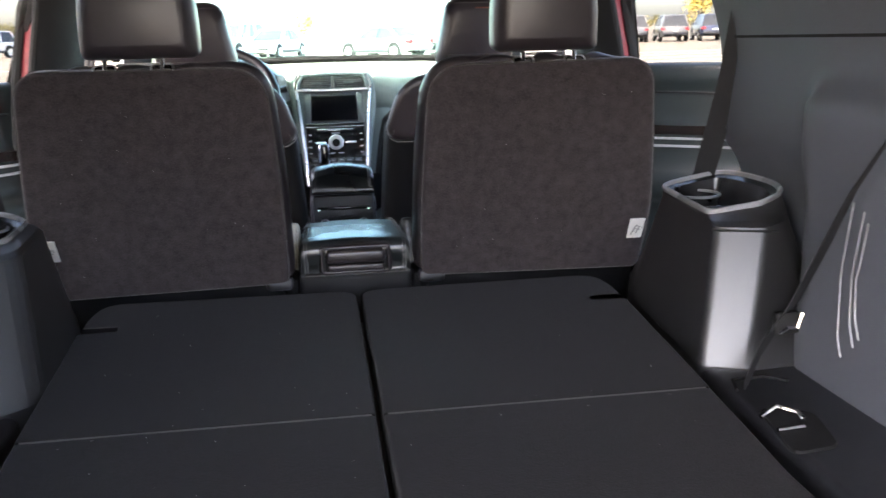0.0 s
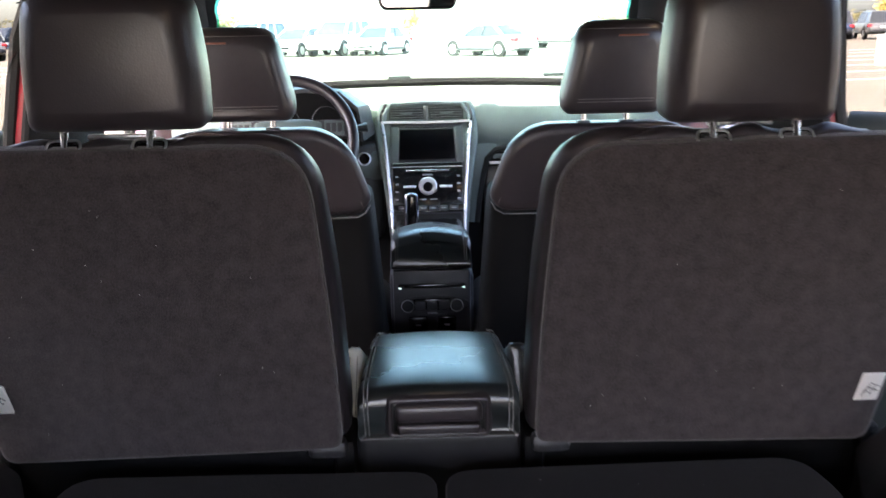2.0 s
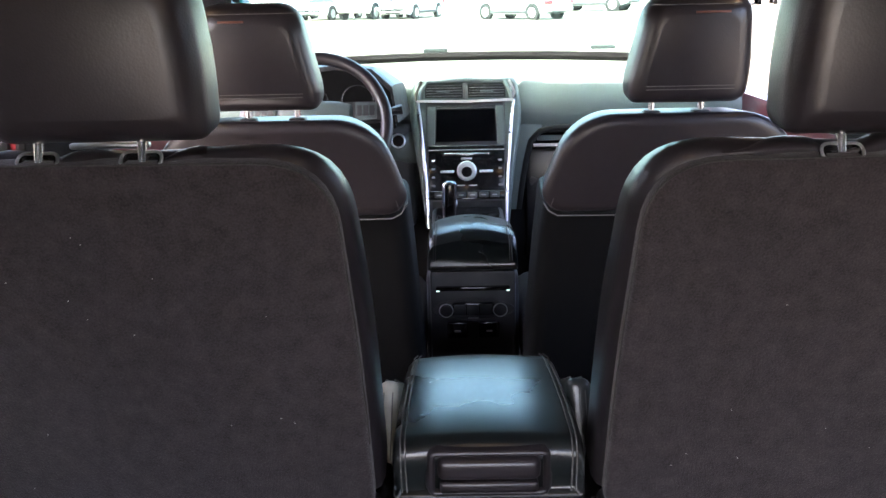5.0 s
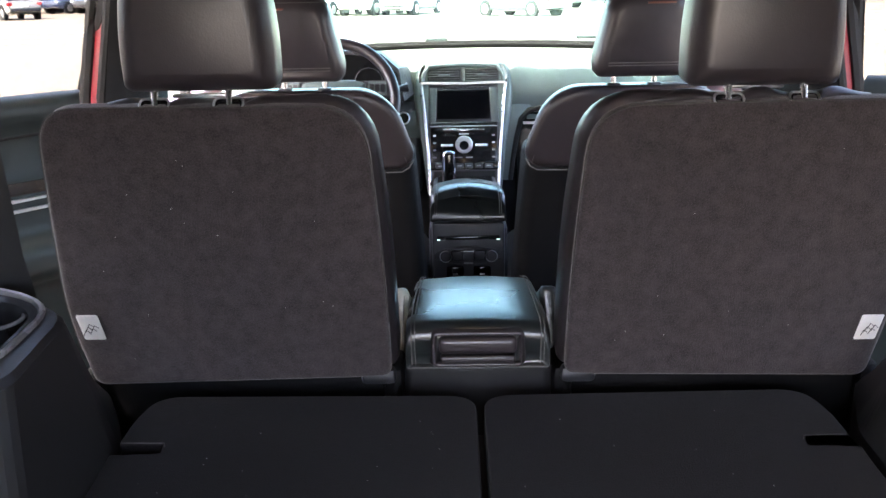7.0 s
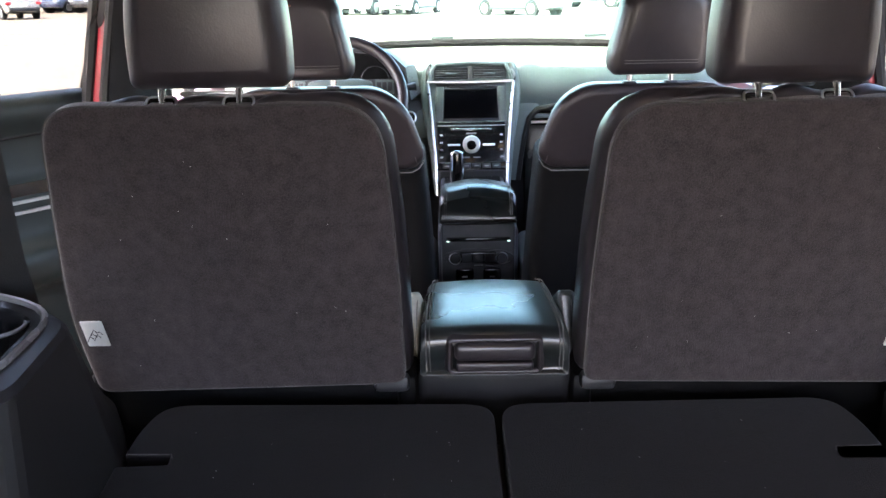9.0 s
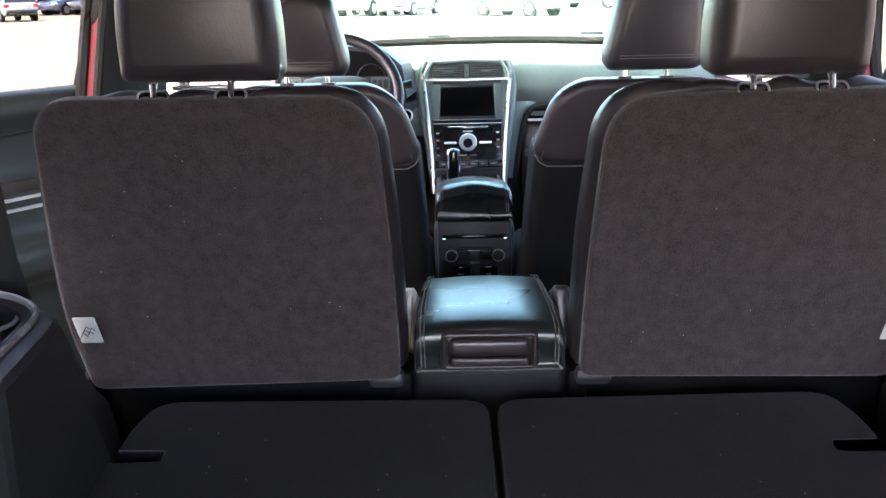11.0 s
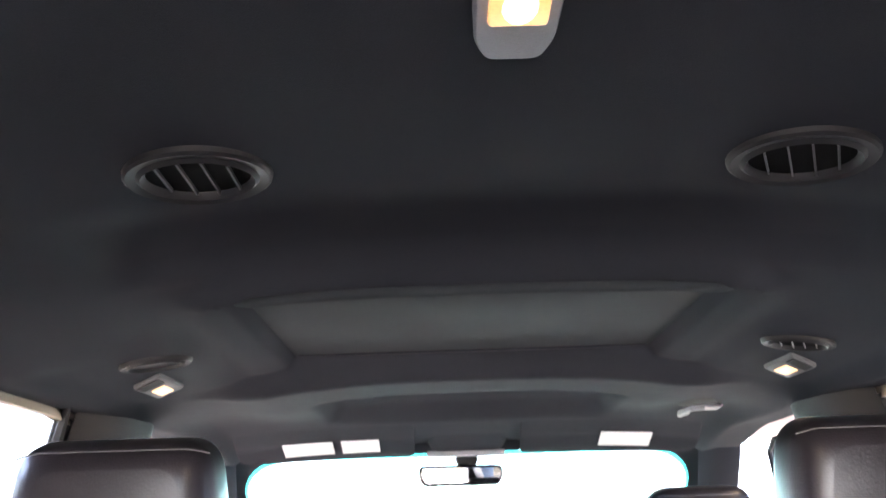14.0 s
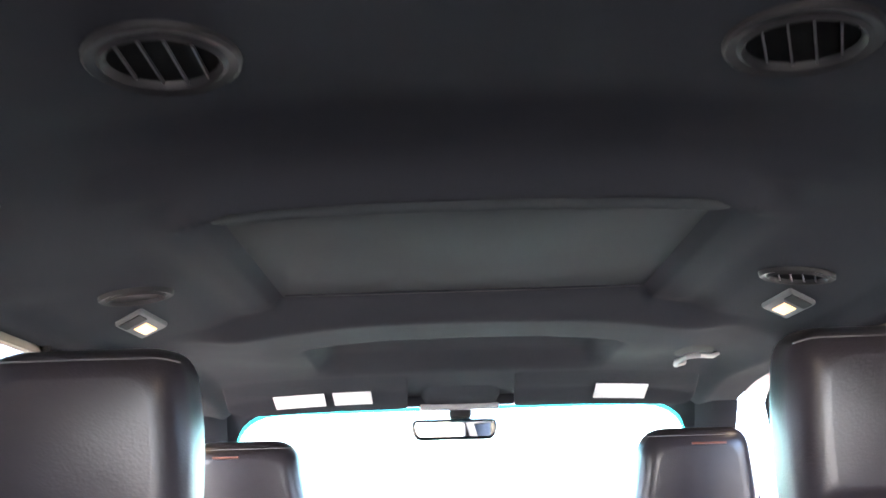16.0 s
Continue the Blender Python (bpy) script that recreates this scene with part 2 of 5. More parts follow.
def strap(points, width, thick, across):
    """A flat band along points; across is its width direction."""
    a = Vector(across).normalized()
    rings, pts = [], [Vector(p) for p in points]
    for i, p in enumerate(pts):
        t = (pts[min(i + 1, len(pts) - 1)] - pts[max(i - 1, 0)]).normalized()
        w = (a - t * a.dot(t)).normalized()
        n = t.cross(w).normalized()
        rings.append([p + w * width / 2 + n * thick / 2, p - w * width / 2 + n * thick / 2, p - w * width / 2 - n * thick / 2, p + w * width / 2 - n * thick / 2])
    return loft(rings)


def disc(center, normal, r, depth, n=24, bev=0.0):
    """A round plate or knob facing along normal; center is its back."""
    q = Vector(normal).normalized().to_track_quat("Z", "Y").to_matrix()
    c = Vector(center)
    prof = [(r, 0), (r, depth - bev), (r - bev, depth), (r * 0.4, depth)] if bev > 0 else [(r, 0), (r, depth)]
    return loft([[c + q @ Vector((math.cos(2 * math.pi * i / n) * rr, math.sin(2 * math.pi * i / n) * rr, h)) for i in range(n)] for rr, h in prof])


def ring(center, normal, r, tr, n=32, m=8, sx=1.0, sy=1.0):
    q = Vector(normal).normalized().to_track_quat("Z", "Y").to_matrix()
    return tube([Vector(center) + q @ Vector((math.cos(2 * math.pi * i / n) * r * sx, math.sin(2 * math.pi * i / n) * r * sy, 0)) for i in range(n)], tr, m, closed=True)


def bump(center, rx, ry, rz, turn=0.0):
    """A soft rounded fold."""
    bm = bmesh.new()
    bmesh.ops.create_uvsphere(bm, u_segments=14, v_segments=8, radius=1)
    m = Matrix.Translation(center) @ Matrix.Rotation(radians(turn), 4, "Z") @ Matrix.Diagonal((rx, ry, rz, 1))
    bmesh.ops.transform(bm, matrix=m, verts=bm.verts[:])
    return bm


def smooth(a, b, x):
    t = min(max((x - a) / (b - a), 0), 1)
    return t * t * (3 - 2 * t)


# ---- ground and lot ----
TILT = radians(0.7)


def gz(y):
    return (y - 2.0) * math.tan(TILT)


def gp(x, y, dz=0.0):
    return (x, y, gz(y) + dz)


bm = bmesh.new()
bmesh.ops.create_grid(bm, x_segments=8, y_segments=8, size=1500)
for v in bm.verts:
    v.co.z = gz(v.co.y)
ground = tagged(part("ground", bm, ASPHALT), "sunlit pale worn asphalt of a parking lot", "ground", kind="structure")


def line(x0, y0, x1, y1, w=0.11):
    a, b = Vector((x0, y0, 0)), Vector((x1, y1, 0))
    s = (b - a).cross(Vector((0, 0, 1))).normalized() * w / 2
    bm = loft([[Vector(gp(p.x, p.y, h)) for p, h in ((e + s, 0.004), (e - s, 0.004), (e - s, 0.012), (e + s, 0.012))] for e in (a, b)])
    return tagged(part("lot_line", bm, PAINTLINE), "white painted parking bay line on asphalt", "road marking", "bay lines", "structure")


for i in range(9):
    line(-12 - 0.0 * i, 17 + 2.75 * i, -25, 17 + 2.75 * i + 3.5)
    line(9.5, 16 + 2.75 * i, 22, 19.5 + 2.75 * i)
for i in range(5):
    line(30, 25 + 6 * i, 44, 29 + 6 * i)

# ---- car shell ----
BODY = thing("car_body", (0, 2.0, 0.0), "red family car with its rear doors and tailgate open", "car", kind="structure")


def hz(x, y):
    """Height of the headliner."""
    ax = abs(x)
    flat = smooth(2.9, 3.25, y)
    z = 1.722 - 0.055 * (ax / 0.56) ** 3 * (1 - 0.75 * flat * smooth(0.72, 0.60, ax))
    # flatter pads that carry the reading lamps and small vents
    pad = smooth(2.26, 2.40, y) * smooth(2.86, 2.72, y) * smooth(0.42, 0.49, ax) * smooth(0.71, 0.65, ax)
    z -= pad * (0.058 + 0.15 * (ax - 0.57) - 0.055 * (ax / 0.56) ** 3)
    z -= 0.095 * smooth(2.90, 3.55, y)
    z -= 0.03 * smooth(0.7, 0.1, y)
    # flat-bottomed cross rib, bowed forward at its ends
    r0, r1 = y - 0.10 * ax * ax, y - 0.22 * ax * ax
    z -= 0.042 * smooth(2.70, 2.772, r0) * smooth(2.975 + 0.3 * smooth(0.26, 0.36, ax), 2.925, r1) * (1 - 0.9 * smooth(0.40, 0.58, ax))
    lip = math.exp(-((y - 2.10 - 0.07 * smooth(0.31, 0.41, ax)) / 0.026) ** 2) * (1 - smooth(0.345, 0.415, ax))
    z -= 0.032 * lip
    z += 0.016 * smooth(1.80, 1.92, y) * (1 - smooth(2.0, 2.08, y)) * (1 - smooth(0.40, 0.50, ax))
    z -= 0.008 * math.exp(-((ax - 0.40) / 0.03) ** 2) * smooth(2.1, 2.2, y) * (1 - smooth(2.66, 2.76, y))
    well = smooth(0.362, 0.342, ax) * smooth(2.12, 2.14, y) * smooth(2.745, 2.70, y)
    z = z + (1.728 - z) * well
    z += 0.024 * smooth(0.36, 0.30, ax) * smooth(2.925, 2.965, r1) * smooth(3.30, 3.20, y)
    return max(z, 1.622 - 0.04 * smooth(3.2, 3.55, y))


bm = bmesh.new()
NX, NY = 152, 346
grid = [[bm.verts.new((x, y, hz(x, y))) for x in np.linspace(-0.74, 0.74, NX)] for y in np.linspace(0.12, 3.53, NY)]
for j in range(NY - 1):
    for i in range(NX - 1):
        q = (grid[j][i], grid[j][i + 1], grid[j + 1][i + 1], grid[j + 1][i])
        c = (q[0].co + q[2].co) / 2
        if abs(c.x) < 0.337 and 2.148 < c.y < 2.692:
            continue
        bm.faces.new(q)
ceiling = tagged(part("ceiling", bm, HEADLINER, angle=60), "dark grey fabric headliner with moulded cross ribs", "ceiling", kind="structure")
# the bead's paler fabric paints the highlight along the lip
part("lip_bead", tube([(x, 2.097 + 0.040 * smooth(0.30, 0.352, abs(x)), hz(x, 2.10 + 0.040 * smooth(0.30, 0.352, abs(x))) - 0.0005 + 0.004 * smooth(0.31, 0.352, abs(x))) for x in np.linspace(-0.352, 0.352, 41)], [0.0015 + 0.0065 * smooth(0.352, 0.28, abs(x)) for x in np.linspace(-0.352, 0.352, 41)], 10), SHADE, ceiling, "rolled fabric edge of the sunroof opening, paler for its highlight")
shade = tagged(part("sunroof_shade", rbox(-0.36, 0.36, 2.11, 2.73, 1.7268, 1.7335, 0.002), SHADE), "closed grey fabric sunroof shade in the headliner", "sunshade")
part("front_seal", tube([(x, 2.690, 1.7262) for x in np.linspace(-0.335, 0.335, 9)], 0.0025, 6), HEADLINER, shade, "dark seal along the front edge")

# outer roof, tailgate, hood
bm = bmesh.new()
g = [[bm.verts.new((x, y, 1.80 - 0.05 * (abs(x) / 0.8) ** 3 - 0.115 * smooth(2.9, 3.62, y) - 0.02 * smooth(0.8, 0.05, y))) for x in np.linspace(-0.88, 0.88, 17)] for y in np.linspace(0.05, 3.60, 30)]
for a, b in zip(g, g[1:]):
    for i in range(16):
        bm.faces.new((a[i], a[i + 1], b[i + 1], b[i]))
ext = bmesh.ops.extrude_face_region(bm, geom=bm.faces[:])
for v in ext["geom"]:
    if isinstance(v, bmesh.types.BMVert):
        v.co.z -= 0.012
part("roof", bm, RED, BODY)
part("hood", rbox(-0.85, 0.85, 4.42, 5.4, 1.05, 1.09, 0.02, 2, lambda x, y, z: (x, y, z - 0.10 * smooth(4.4, 5.4, y) - 0.06 * (abs(x) / 0.85) ** 3)), RED, BODY)
bm = loft([[Vector(p) for p in r] for r in (((-0.68, 0.10, 1.74), (0.68, 0.10, 1.74), (0.68, 0.10, 1.78), (-0.68, 0.10, 1.78)), ((-0.72, -0.46, 1.95), (0.72, -0.46, 1.95), (0.72, -0.47, 2.00), (-0.72, -0.47, 2.00)), ((-0.70, -0.94, 2.03), (0.70, -0.94, 2.03), (0.70, -0.95, 2.10), (-0.70, -0.95, 2.10)))])
gate = part("tailgate", bm, RED, BODY, "raised red tailgate")
bm = loft([[Vector(p) for p in r] for r in (((-0.66, 0.06, 1.73), (0.66, 0.06, 1.73), (0.66, 0.07, 1.745), (-0.66, 0.07, 1.745)), ((-0.70, -0.46, 1.92), (0.70, -0.46, 1.92), (0.70, -0.46, 1.946), (-0.70, -0.46, 1.946)), ((-0.68, -0.94, 2.00), (0.68, -0.94, 2.00), (0.68, -0.94, 2.026), (-0.68, -0.94, 2.026)))])
part("gate_lining", bm, PLASTIC, gate, "dark plastic tailgate lining")
for s in (-1, 1):
    part("side_panel", rbox(s * 0.90 - 0.05, s * 0.90 + 0.05, 0.0, 1.80, 0.35, 1.30, 0.03), RED, BODY)
    part("sill", rbox(s * 0.86 - 0.08, s * 0.86 + 0.08, 1.75, 4.2, 0.28, 0.46, 0.03), RED, BODY)
    part("front_door", rbox(s * 0.92 - 0.04, s * 0.92 + 0.04, 2.86, 4.05, 0.45, 1.16, 0.03), RED, BODY)
    part("fender", rbox(s * 0.90 - 0.05, s * 0.90 + 0.05, 4.05, 5.4, 0.40, 1.05, 0.04), RED, BODY)
    for yy in (1.0, 4.55):
        wheel = part("wheel", disc((s * 0.78, yy, gz(yy) + 0.36), (s, 0, 0), 0.36, 0.22, 28, 0.03), RUBBER, BODY, "black tyre")
        part("rim", disc((s * 0.985, yy, gz(yy) + 0.36), (s, 0, 0), 0.24, 0.03, 24, 0.01), SATIN, wheel, "silver rim")
part("bumper", rbox(-0.9, 0.9, -0.10, 0.10, 0.45, 0.78, 0.05), RED, BODY)
part("sill_plate", rbox(-0.60, 0.60, 0.02, 0.18, 0.775, 0.80, 0.01), PLASTIC, BODY)
part("front_bumper", rbox(-0.88, 0.88, 5.35, 5.5, 0.35, 0.95, 0.06), RED, BODY)
floor = tagged(part("floor", rbox(-0.86, 0.86, 0.1, 4.3, 0.42, 0.47, 0.0), FLOORCARPET), "black carpeted car floor under the seats", "floor", kind="structure")
part("load_well", rbox(-0.60, 0.60, 0.12, 2.02, 0.48, 0.74, 0.01), FLOORCARPET, floor)


# pillars, rails, side trims
for s, side in ((-1, "left"), (1, "right")):
    W = thing("wall_" + side, (s * 0.75, 1.2, 0.5), "black moulded plastic side trim of the cargo area", "side trim", kind="structure")
    # roof rail over the doors
    part("roof_rail", loft([[Vector((s * (0.70 + a), y, 1.632 + b + c * smooth(1.88, 2.02, y) - 0.022 * smooth(3.1, 3.6, y))) for a, b, c in ((0, 0.03, 0.004), (0.0, -0.006, 0.018), (0.03, -0.022, 0.036), (0.07, -0.02, 0.040), (0.09, 0.03, 0.008), (0.07, 0.10, 0.0))] for y in np.linspace(0.2, 3.58, 24)]), HEADLINER, W)
    part("door_seal", tube([(s * 0.785, y, 1.656 - 0.022 * smooth(3.1, 3.6, y)) for y in np.linspace(1.9, 3.45, 16)], 0.009), RUBBER, W)
    part("door_header", loft([[Vector((s * x, y, z - (0.012 * smooth(2.54, 2.66, y) if z < 1.64 else 0.0))) for x, z in ((0.730, 1.607), (0.752, 1.609), (0.774, 1.66), (0.744, 1.66))] for y in np.linspace(1.95, 2.66, 14)]), HEADER_LIT, W, "door header trim with bounced sunlight painted in beige")
    # centre pillar between the doors: trim, painted jamb, seal
    part("pillar_trim", loft([[Vector((s * x, y, z)) for x, y in ((cx - 0.045, 2.80), (cx - 0.03, 2.70), (cx + 0.004, 2.63), (cx + 0.028, 2.605), (cx + 0.04, 2.66), (cx + 0.04, 2.86), (cx - 0.03, 2.86))] for z, cx in ((0.5, 0.80), (1.0, 0.79), (1.25, 0.765), (1.45, 0.73), (1.62, 0.69))]), TRIMDARK, W)
    part("jamb", loft([[Vector((s * x, y, z)) for x, y in ((cx + 0.046 * k, 2.640), (cx + 0.082 * k, 2.652), (cx + 0.082 * k, 2.76), (cx + 0.042 * k, 2.76))] for z, cx, k in ((0.5, 0.80, 1), (1.0, 0.79, 1), (1.25, 0.765, 1), (1.45, 0.73, 0.9), (1.53, 0.712, 0.62), (1.62, 0.69, 0.4))]), RED, W, "red painted door jamb")
    for off, yy, rr in ((0.044, 2.622, 0.011), (0.092, 2.655, 0.014)):
        part("jamb_seal", tube([(s * (cx + off), yy, z) for z, cx in ((0.5, 0.80), (1.0, 0.79), (1.25, 0.765), (1.45, 0.725), (1.53, 0.69 if off > 0.06 else 0.712), (1.61, 0.64 if off > 0.06 else 0.69))], rr), RUBBER, W, "black rubber seal")
    # windscreen pillar
    part("windscreen_pillar", loft([[Vector((s * (x + a), y + b, z)) for a, b in ((-0.05, 0.0), (-0.015, -0.06), (0.05, -0.06), (0.07, 0.03), (-0.02, 0.05))] for x, y, z in ((0.86, 4.40, 1.02), (0.82, 4.18, 1.20), (0.75, 3.83, 1.41), (0.70, 3.56, 1.56), (0.69, 3.50, 1.62))]), HEADLINER, W)
    part("door_frame", tube([(s * 0.80, 2.90, 1.60), (s * 0.795, 3.30, 1.592), (s * 0.80, 3.37, 1.57), (s * 0.815, 3.40, 1.50), (s * 0.87, 3.42, 1.16)], 0.013, 8), RUBBER, W, "black front door window frame")
    part("door_seal", tube([(s * 0.775, 2.90, 1.598), (s * 0.77, 3.28, 1.588), (s * 0.775, 3.34, 1.565), (s * 0.79, 3.365, 1.50), (s * 0.845, 3.38, 1.16)], 0.007, 8), TRIMDARK, W)
    # rear quarter: pillar trim behind the door opening
    bm = bmesh.new()
    ys, zs = np.linspace(0.15, 1.86, 96), np.linspace(0.72, 1.70, 66)

    def wx(y, z):
        x = 0.765 - 0.10 * smooth(1.28, 1.68, z) + 0.01 * math.sin(y * 3)
        hump = smooth(1.535, 1.465, y) * smooth(1.285, 1.225, z) * smooth(0.2, 0.6, y)
        x -= 0.048 * hump
        x -= 0.006 * smooth(0.95, 0.78, z)
        x += 0.045 * smooth(1.16, 1.06, z) * smooth(1.42, 1.56, y)
        return s * x
    g = [[bm.verts.new((wx(y, z), y - 0.035 * smooth(0.9, 1.6, z) * smooth(1.7, 1.86, y) * -1, z)) for y in ys] for z in zs]
    for j in range(len(zs) - 1):
        for i in range(len(ys) - 1):
            if 0.45 < ys[i] and ys[i + 1] < 1.14 and zs[j] > 1.34 and zs[j + 1] < 1.62:
                continue
            bm.faces.new((g[j][i], g[j][i + 1], g[j + 1][i + 1], g[j + 1][i]))
    e = [g[j][-1] for j in range(len(zs))]
    f = [bm.verts.new((v.co.x + s * 0.12, v.co.y + 0.05, v.co.z)) for v in e]
    for a in range(len(zs) - 1):
        bm.faces.new((e[a], e[a + 1], f[a + 1], f[a]))
    part("pillar_panel", bm, PILLAR, W, angle=50)
    part("panel_seam", strap([(wx(y, 1.337) - s * 0.001, y, 1.337) for y in np.linspace(1.15, 1.84, 14)], 0.005, 0.005, (0, 0, 1)), RUBBER, W)
    part("quarter_glass", rbox(s * 0.80 - 0.003, s * 0.80 + 0.003, 0.42, 1.2, 1.32, 1.64, 0.0), PRIVACY, W, "privacy-tinted quarter glass")
    part("quarter_skin", rbox(s * 0.875 - 0.01, s * 0.875 + 0.01, 1.2, 1.86, 1.25, 1.70, 0.0), RED, W)
    part("rear_pillar", rbox(s * 0.76 - 0.10, s * 0.76 + 0.10, 0.06, 0.22, 0.6, 1.72, 0.04), PLASTIC, W)

# windscreen
bm = bmesh.new()
g = [[bm.verts.new((x * (0.86 - 0.17 * t), 4.42 - 0.88 * t + 0.05 * (1 - x * x), 1.10 + 0.515 * t + 0.01 * (1 - x * x))) for x in np.linspace(-1, 1, 13)] for t in np.linspace(0, 1, 8)]
for a, b in zip(g, g[1:]):
    for i in range(12):
        bm.faces.new((a[i], a[i + 1], b[i + 1], b[i]))
ws = tagged(part("window_1", thicken(bm), GLASS), "clear curved windscreen with bright daylight beyond", "windscreen", kind="structure")
ws.visible_shadow = False


def on_screen(x, z, d=0.0):
    """A place on the windscreen at x and height z, d metres inside it."""
    t = (z - 1.10) / 0.515
    k = x / (0.86 - 0.17 * t)
    return Vector((x, 4.42 - 0.88 * t + 0.05 * (1 - k * k) - d, z - 0.006))


# top edge of the opening: straight across, with rounded corners
top_edge = [(0.0, 1.612), (0.30, 1.611), (0.50, 1.609)] + [(0.50 + 0.155 * math.sin(a), 1.509 + 0.10 * math.cos(a)) for a in np.linspace(0.3, math.pi / 2, 8)] + [(0.675, 1.46)]
top_edge = [(-x, z) for x, z in top_edge[:0:-1]] + top_edge
bm = bmesh.new()
g = []
for k, (x, z) in enumerate(top_edge):
    a, b = top_edge[max(k - 1, 0)], top_edge[min(k + 1, len(top_edge) - 1)]
    n = Vector((b[1] - a[1], a[0] - b[0])).normalized()
    g.append([bm.verts.new(on_screen(x, z, 0.006)), bm.verts.new(on_screen(x + n.x * 0.008, z + n.y * 0.008, 0.006))])
for a, b in zip(g, g[1:]):
    bm.faces.new((a[0], a[1], b[1], b[0]))
# added strip: the cyan glow along the opening, put into tinted glass
band = part("glow_fringe", thicken(bm, 0.002), EDGE_GLOW, ws, "blue-green glass strip for the glow at the top edge")
for s in (-1, 1):
    half = [p for p in top_edge if s * p[0] >= 0.45]
    half.sort(key=lambda p: s * p[0])
    rings = [[on_screen(x, z, 0.010), on_screen(x + s * 0.02, z + 0.02, 0.016), on_screen(s * (0.62 + 0.06 * k / len(half)) + s * 0.07, 1.66 - 0.14 * k / len(half), 0.02), on_screen(x, z, 0.0)] for k, (x, z) in enumerate(half)]
    part("header_corner", loft(rings), HEADLINER, ws, "dark rounded header corner")
band.visible_shadow = False


def rear_door(s, open_deg, name):
    """A rear side door hinged on the centre pillar, swung open; inner panel faces the cabin."""
    d = thing(name, (s * 0.895, 2.70, 0.45), "open red car door with a dark padded inner panel and tinted window", "car door")
    m = Matrix.Translation((s * 0.884, 2.70, 0.45))
    parts = []

    def put(n, bm, mt, lab=""):
        o = part(n, bm, mt, None, lab)
        o.parent = d
        parts.append(o)
        return o
    L = 0.95
    put("outer_skin", rbox(s * 0.03 - 0.012, s * 0.03 + 0.012, -L, 0.0, 0.0, 0.80, 0.008), RED, "red painted outer skin")
    # inner panel with a padded upper, an armrest and a lower pocket
    prof = ((0.0, 0.04), (-0.045, 0.06), (-0.05, 0.40), (-0.085, 0.43), (-0.085, 0.49), (-0.052, 0.52), (-0.050, 0.61), (-0.030, 0.65), (-0.030, 0.73), (-0.045, 0.770), (-0.04, 0.805), (0.0, 0.815), (0.018, 0.80), (0.018, 0.04))
    prof = [tuple(p) for p in rounded(prof, 0.022, 4)]
    put("inner_panel", loft([[Vector((s * a, y, h)) for a, h in prof] for y in np.linspace(-L + 0.02, -0.015, 12)]), DOORPAD, "dark green-grey padded inner panel")
    put("pull_line", tube([(s * -0.0325, -0.36, 0.655), (s * -0.031, -0.345, 0.69), (s * -0.031, -0.325, 0.712), (s * -0.031, -0.29, 0.722), (s * -0.031, -0.20, 0.728), (s * -0.031, -0.05, 0.730)], 0.0035), RUBBER)
    put("trim_strip", strap([(s * -0.050, y, 0.622) for y in np.linspace(-0.86, -0.05, 8)], 0.026, 0.006, (0, 0, 1)), WOOD, "dark wood trim strip")
    for h in (0.598, 0.576):
        put("chrome_strip", strap([(s * (-0.056), y, h) for y in np.linspace(-0.86, -0.05, 8)], 0.006, 0.008, (0, 0, 1)), SATIN, "chrome strip")
    # window frame and glass
    fr = [(0.01, 0.80), (0.01, 1.0), (-0.012, 1.185), (-0.86, 1.185), (-0.95, 1.05), (-0.95, 0.80)]
    c1, c2, hm = (0.38, 0.85, 0.32) if s < 0 else (0.30, 0.5, 0.4)
    tops = [(s * (-c1 * min(max(h - 0.80, 0), hm) - c2 * min(max(h - 0.80, 0), hm) ** 2), y, h) for y, h in fr]
    put("window_frame", tube(tops, 0.014, 6), RUBBER, "black window frame")
    frame_out = [(p[0] + s * 0.013, p[1], p[2] + 0.008) for p in tops]
    put("frame_skin", tube(frame_out, 0.012, 6), TRIMDARK, "black window surround")
    bm = bmesh.new()
    bm.faces.new([bm.verts.new(p) for p in tops])
    gl = put("pane", thicken(bm), DOORGLASS, "privacy-tinted glass")
    d.matrix_basis = m @ Matrix.Rotation(radians(s * open_deg), 4, "Z")
    return d


rear_door(-1, 35, "door_1")
rear_door(1, 55, "door_2")


# ---- second-row seats ----
PIPING = mat("worn_edge", (0.05, 0.046, 0.045), 0.9, vary=0.5, scale=40)


def lean(z, y0=1.955, z0=1.285, k=0.25):
    return y0 + k * (z0 - z)


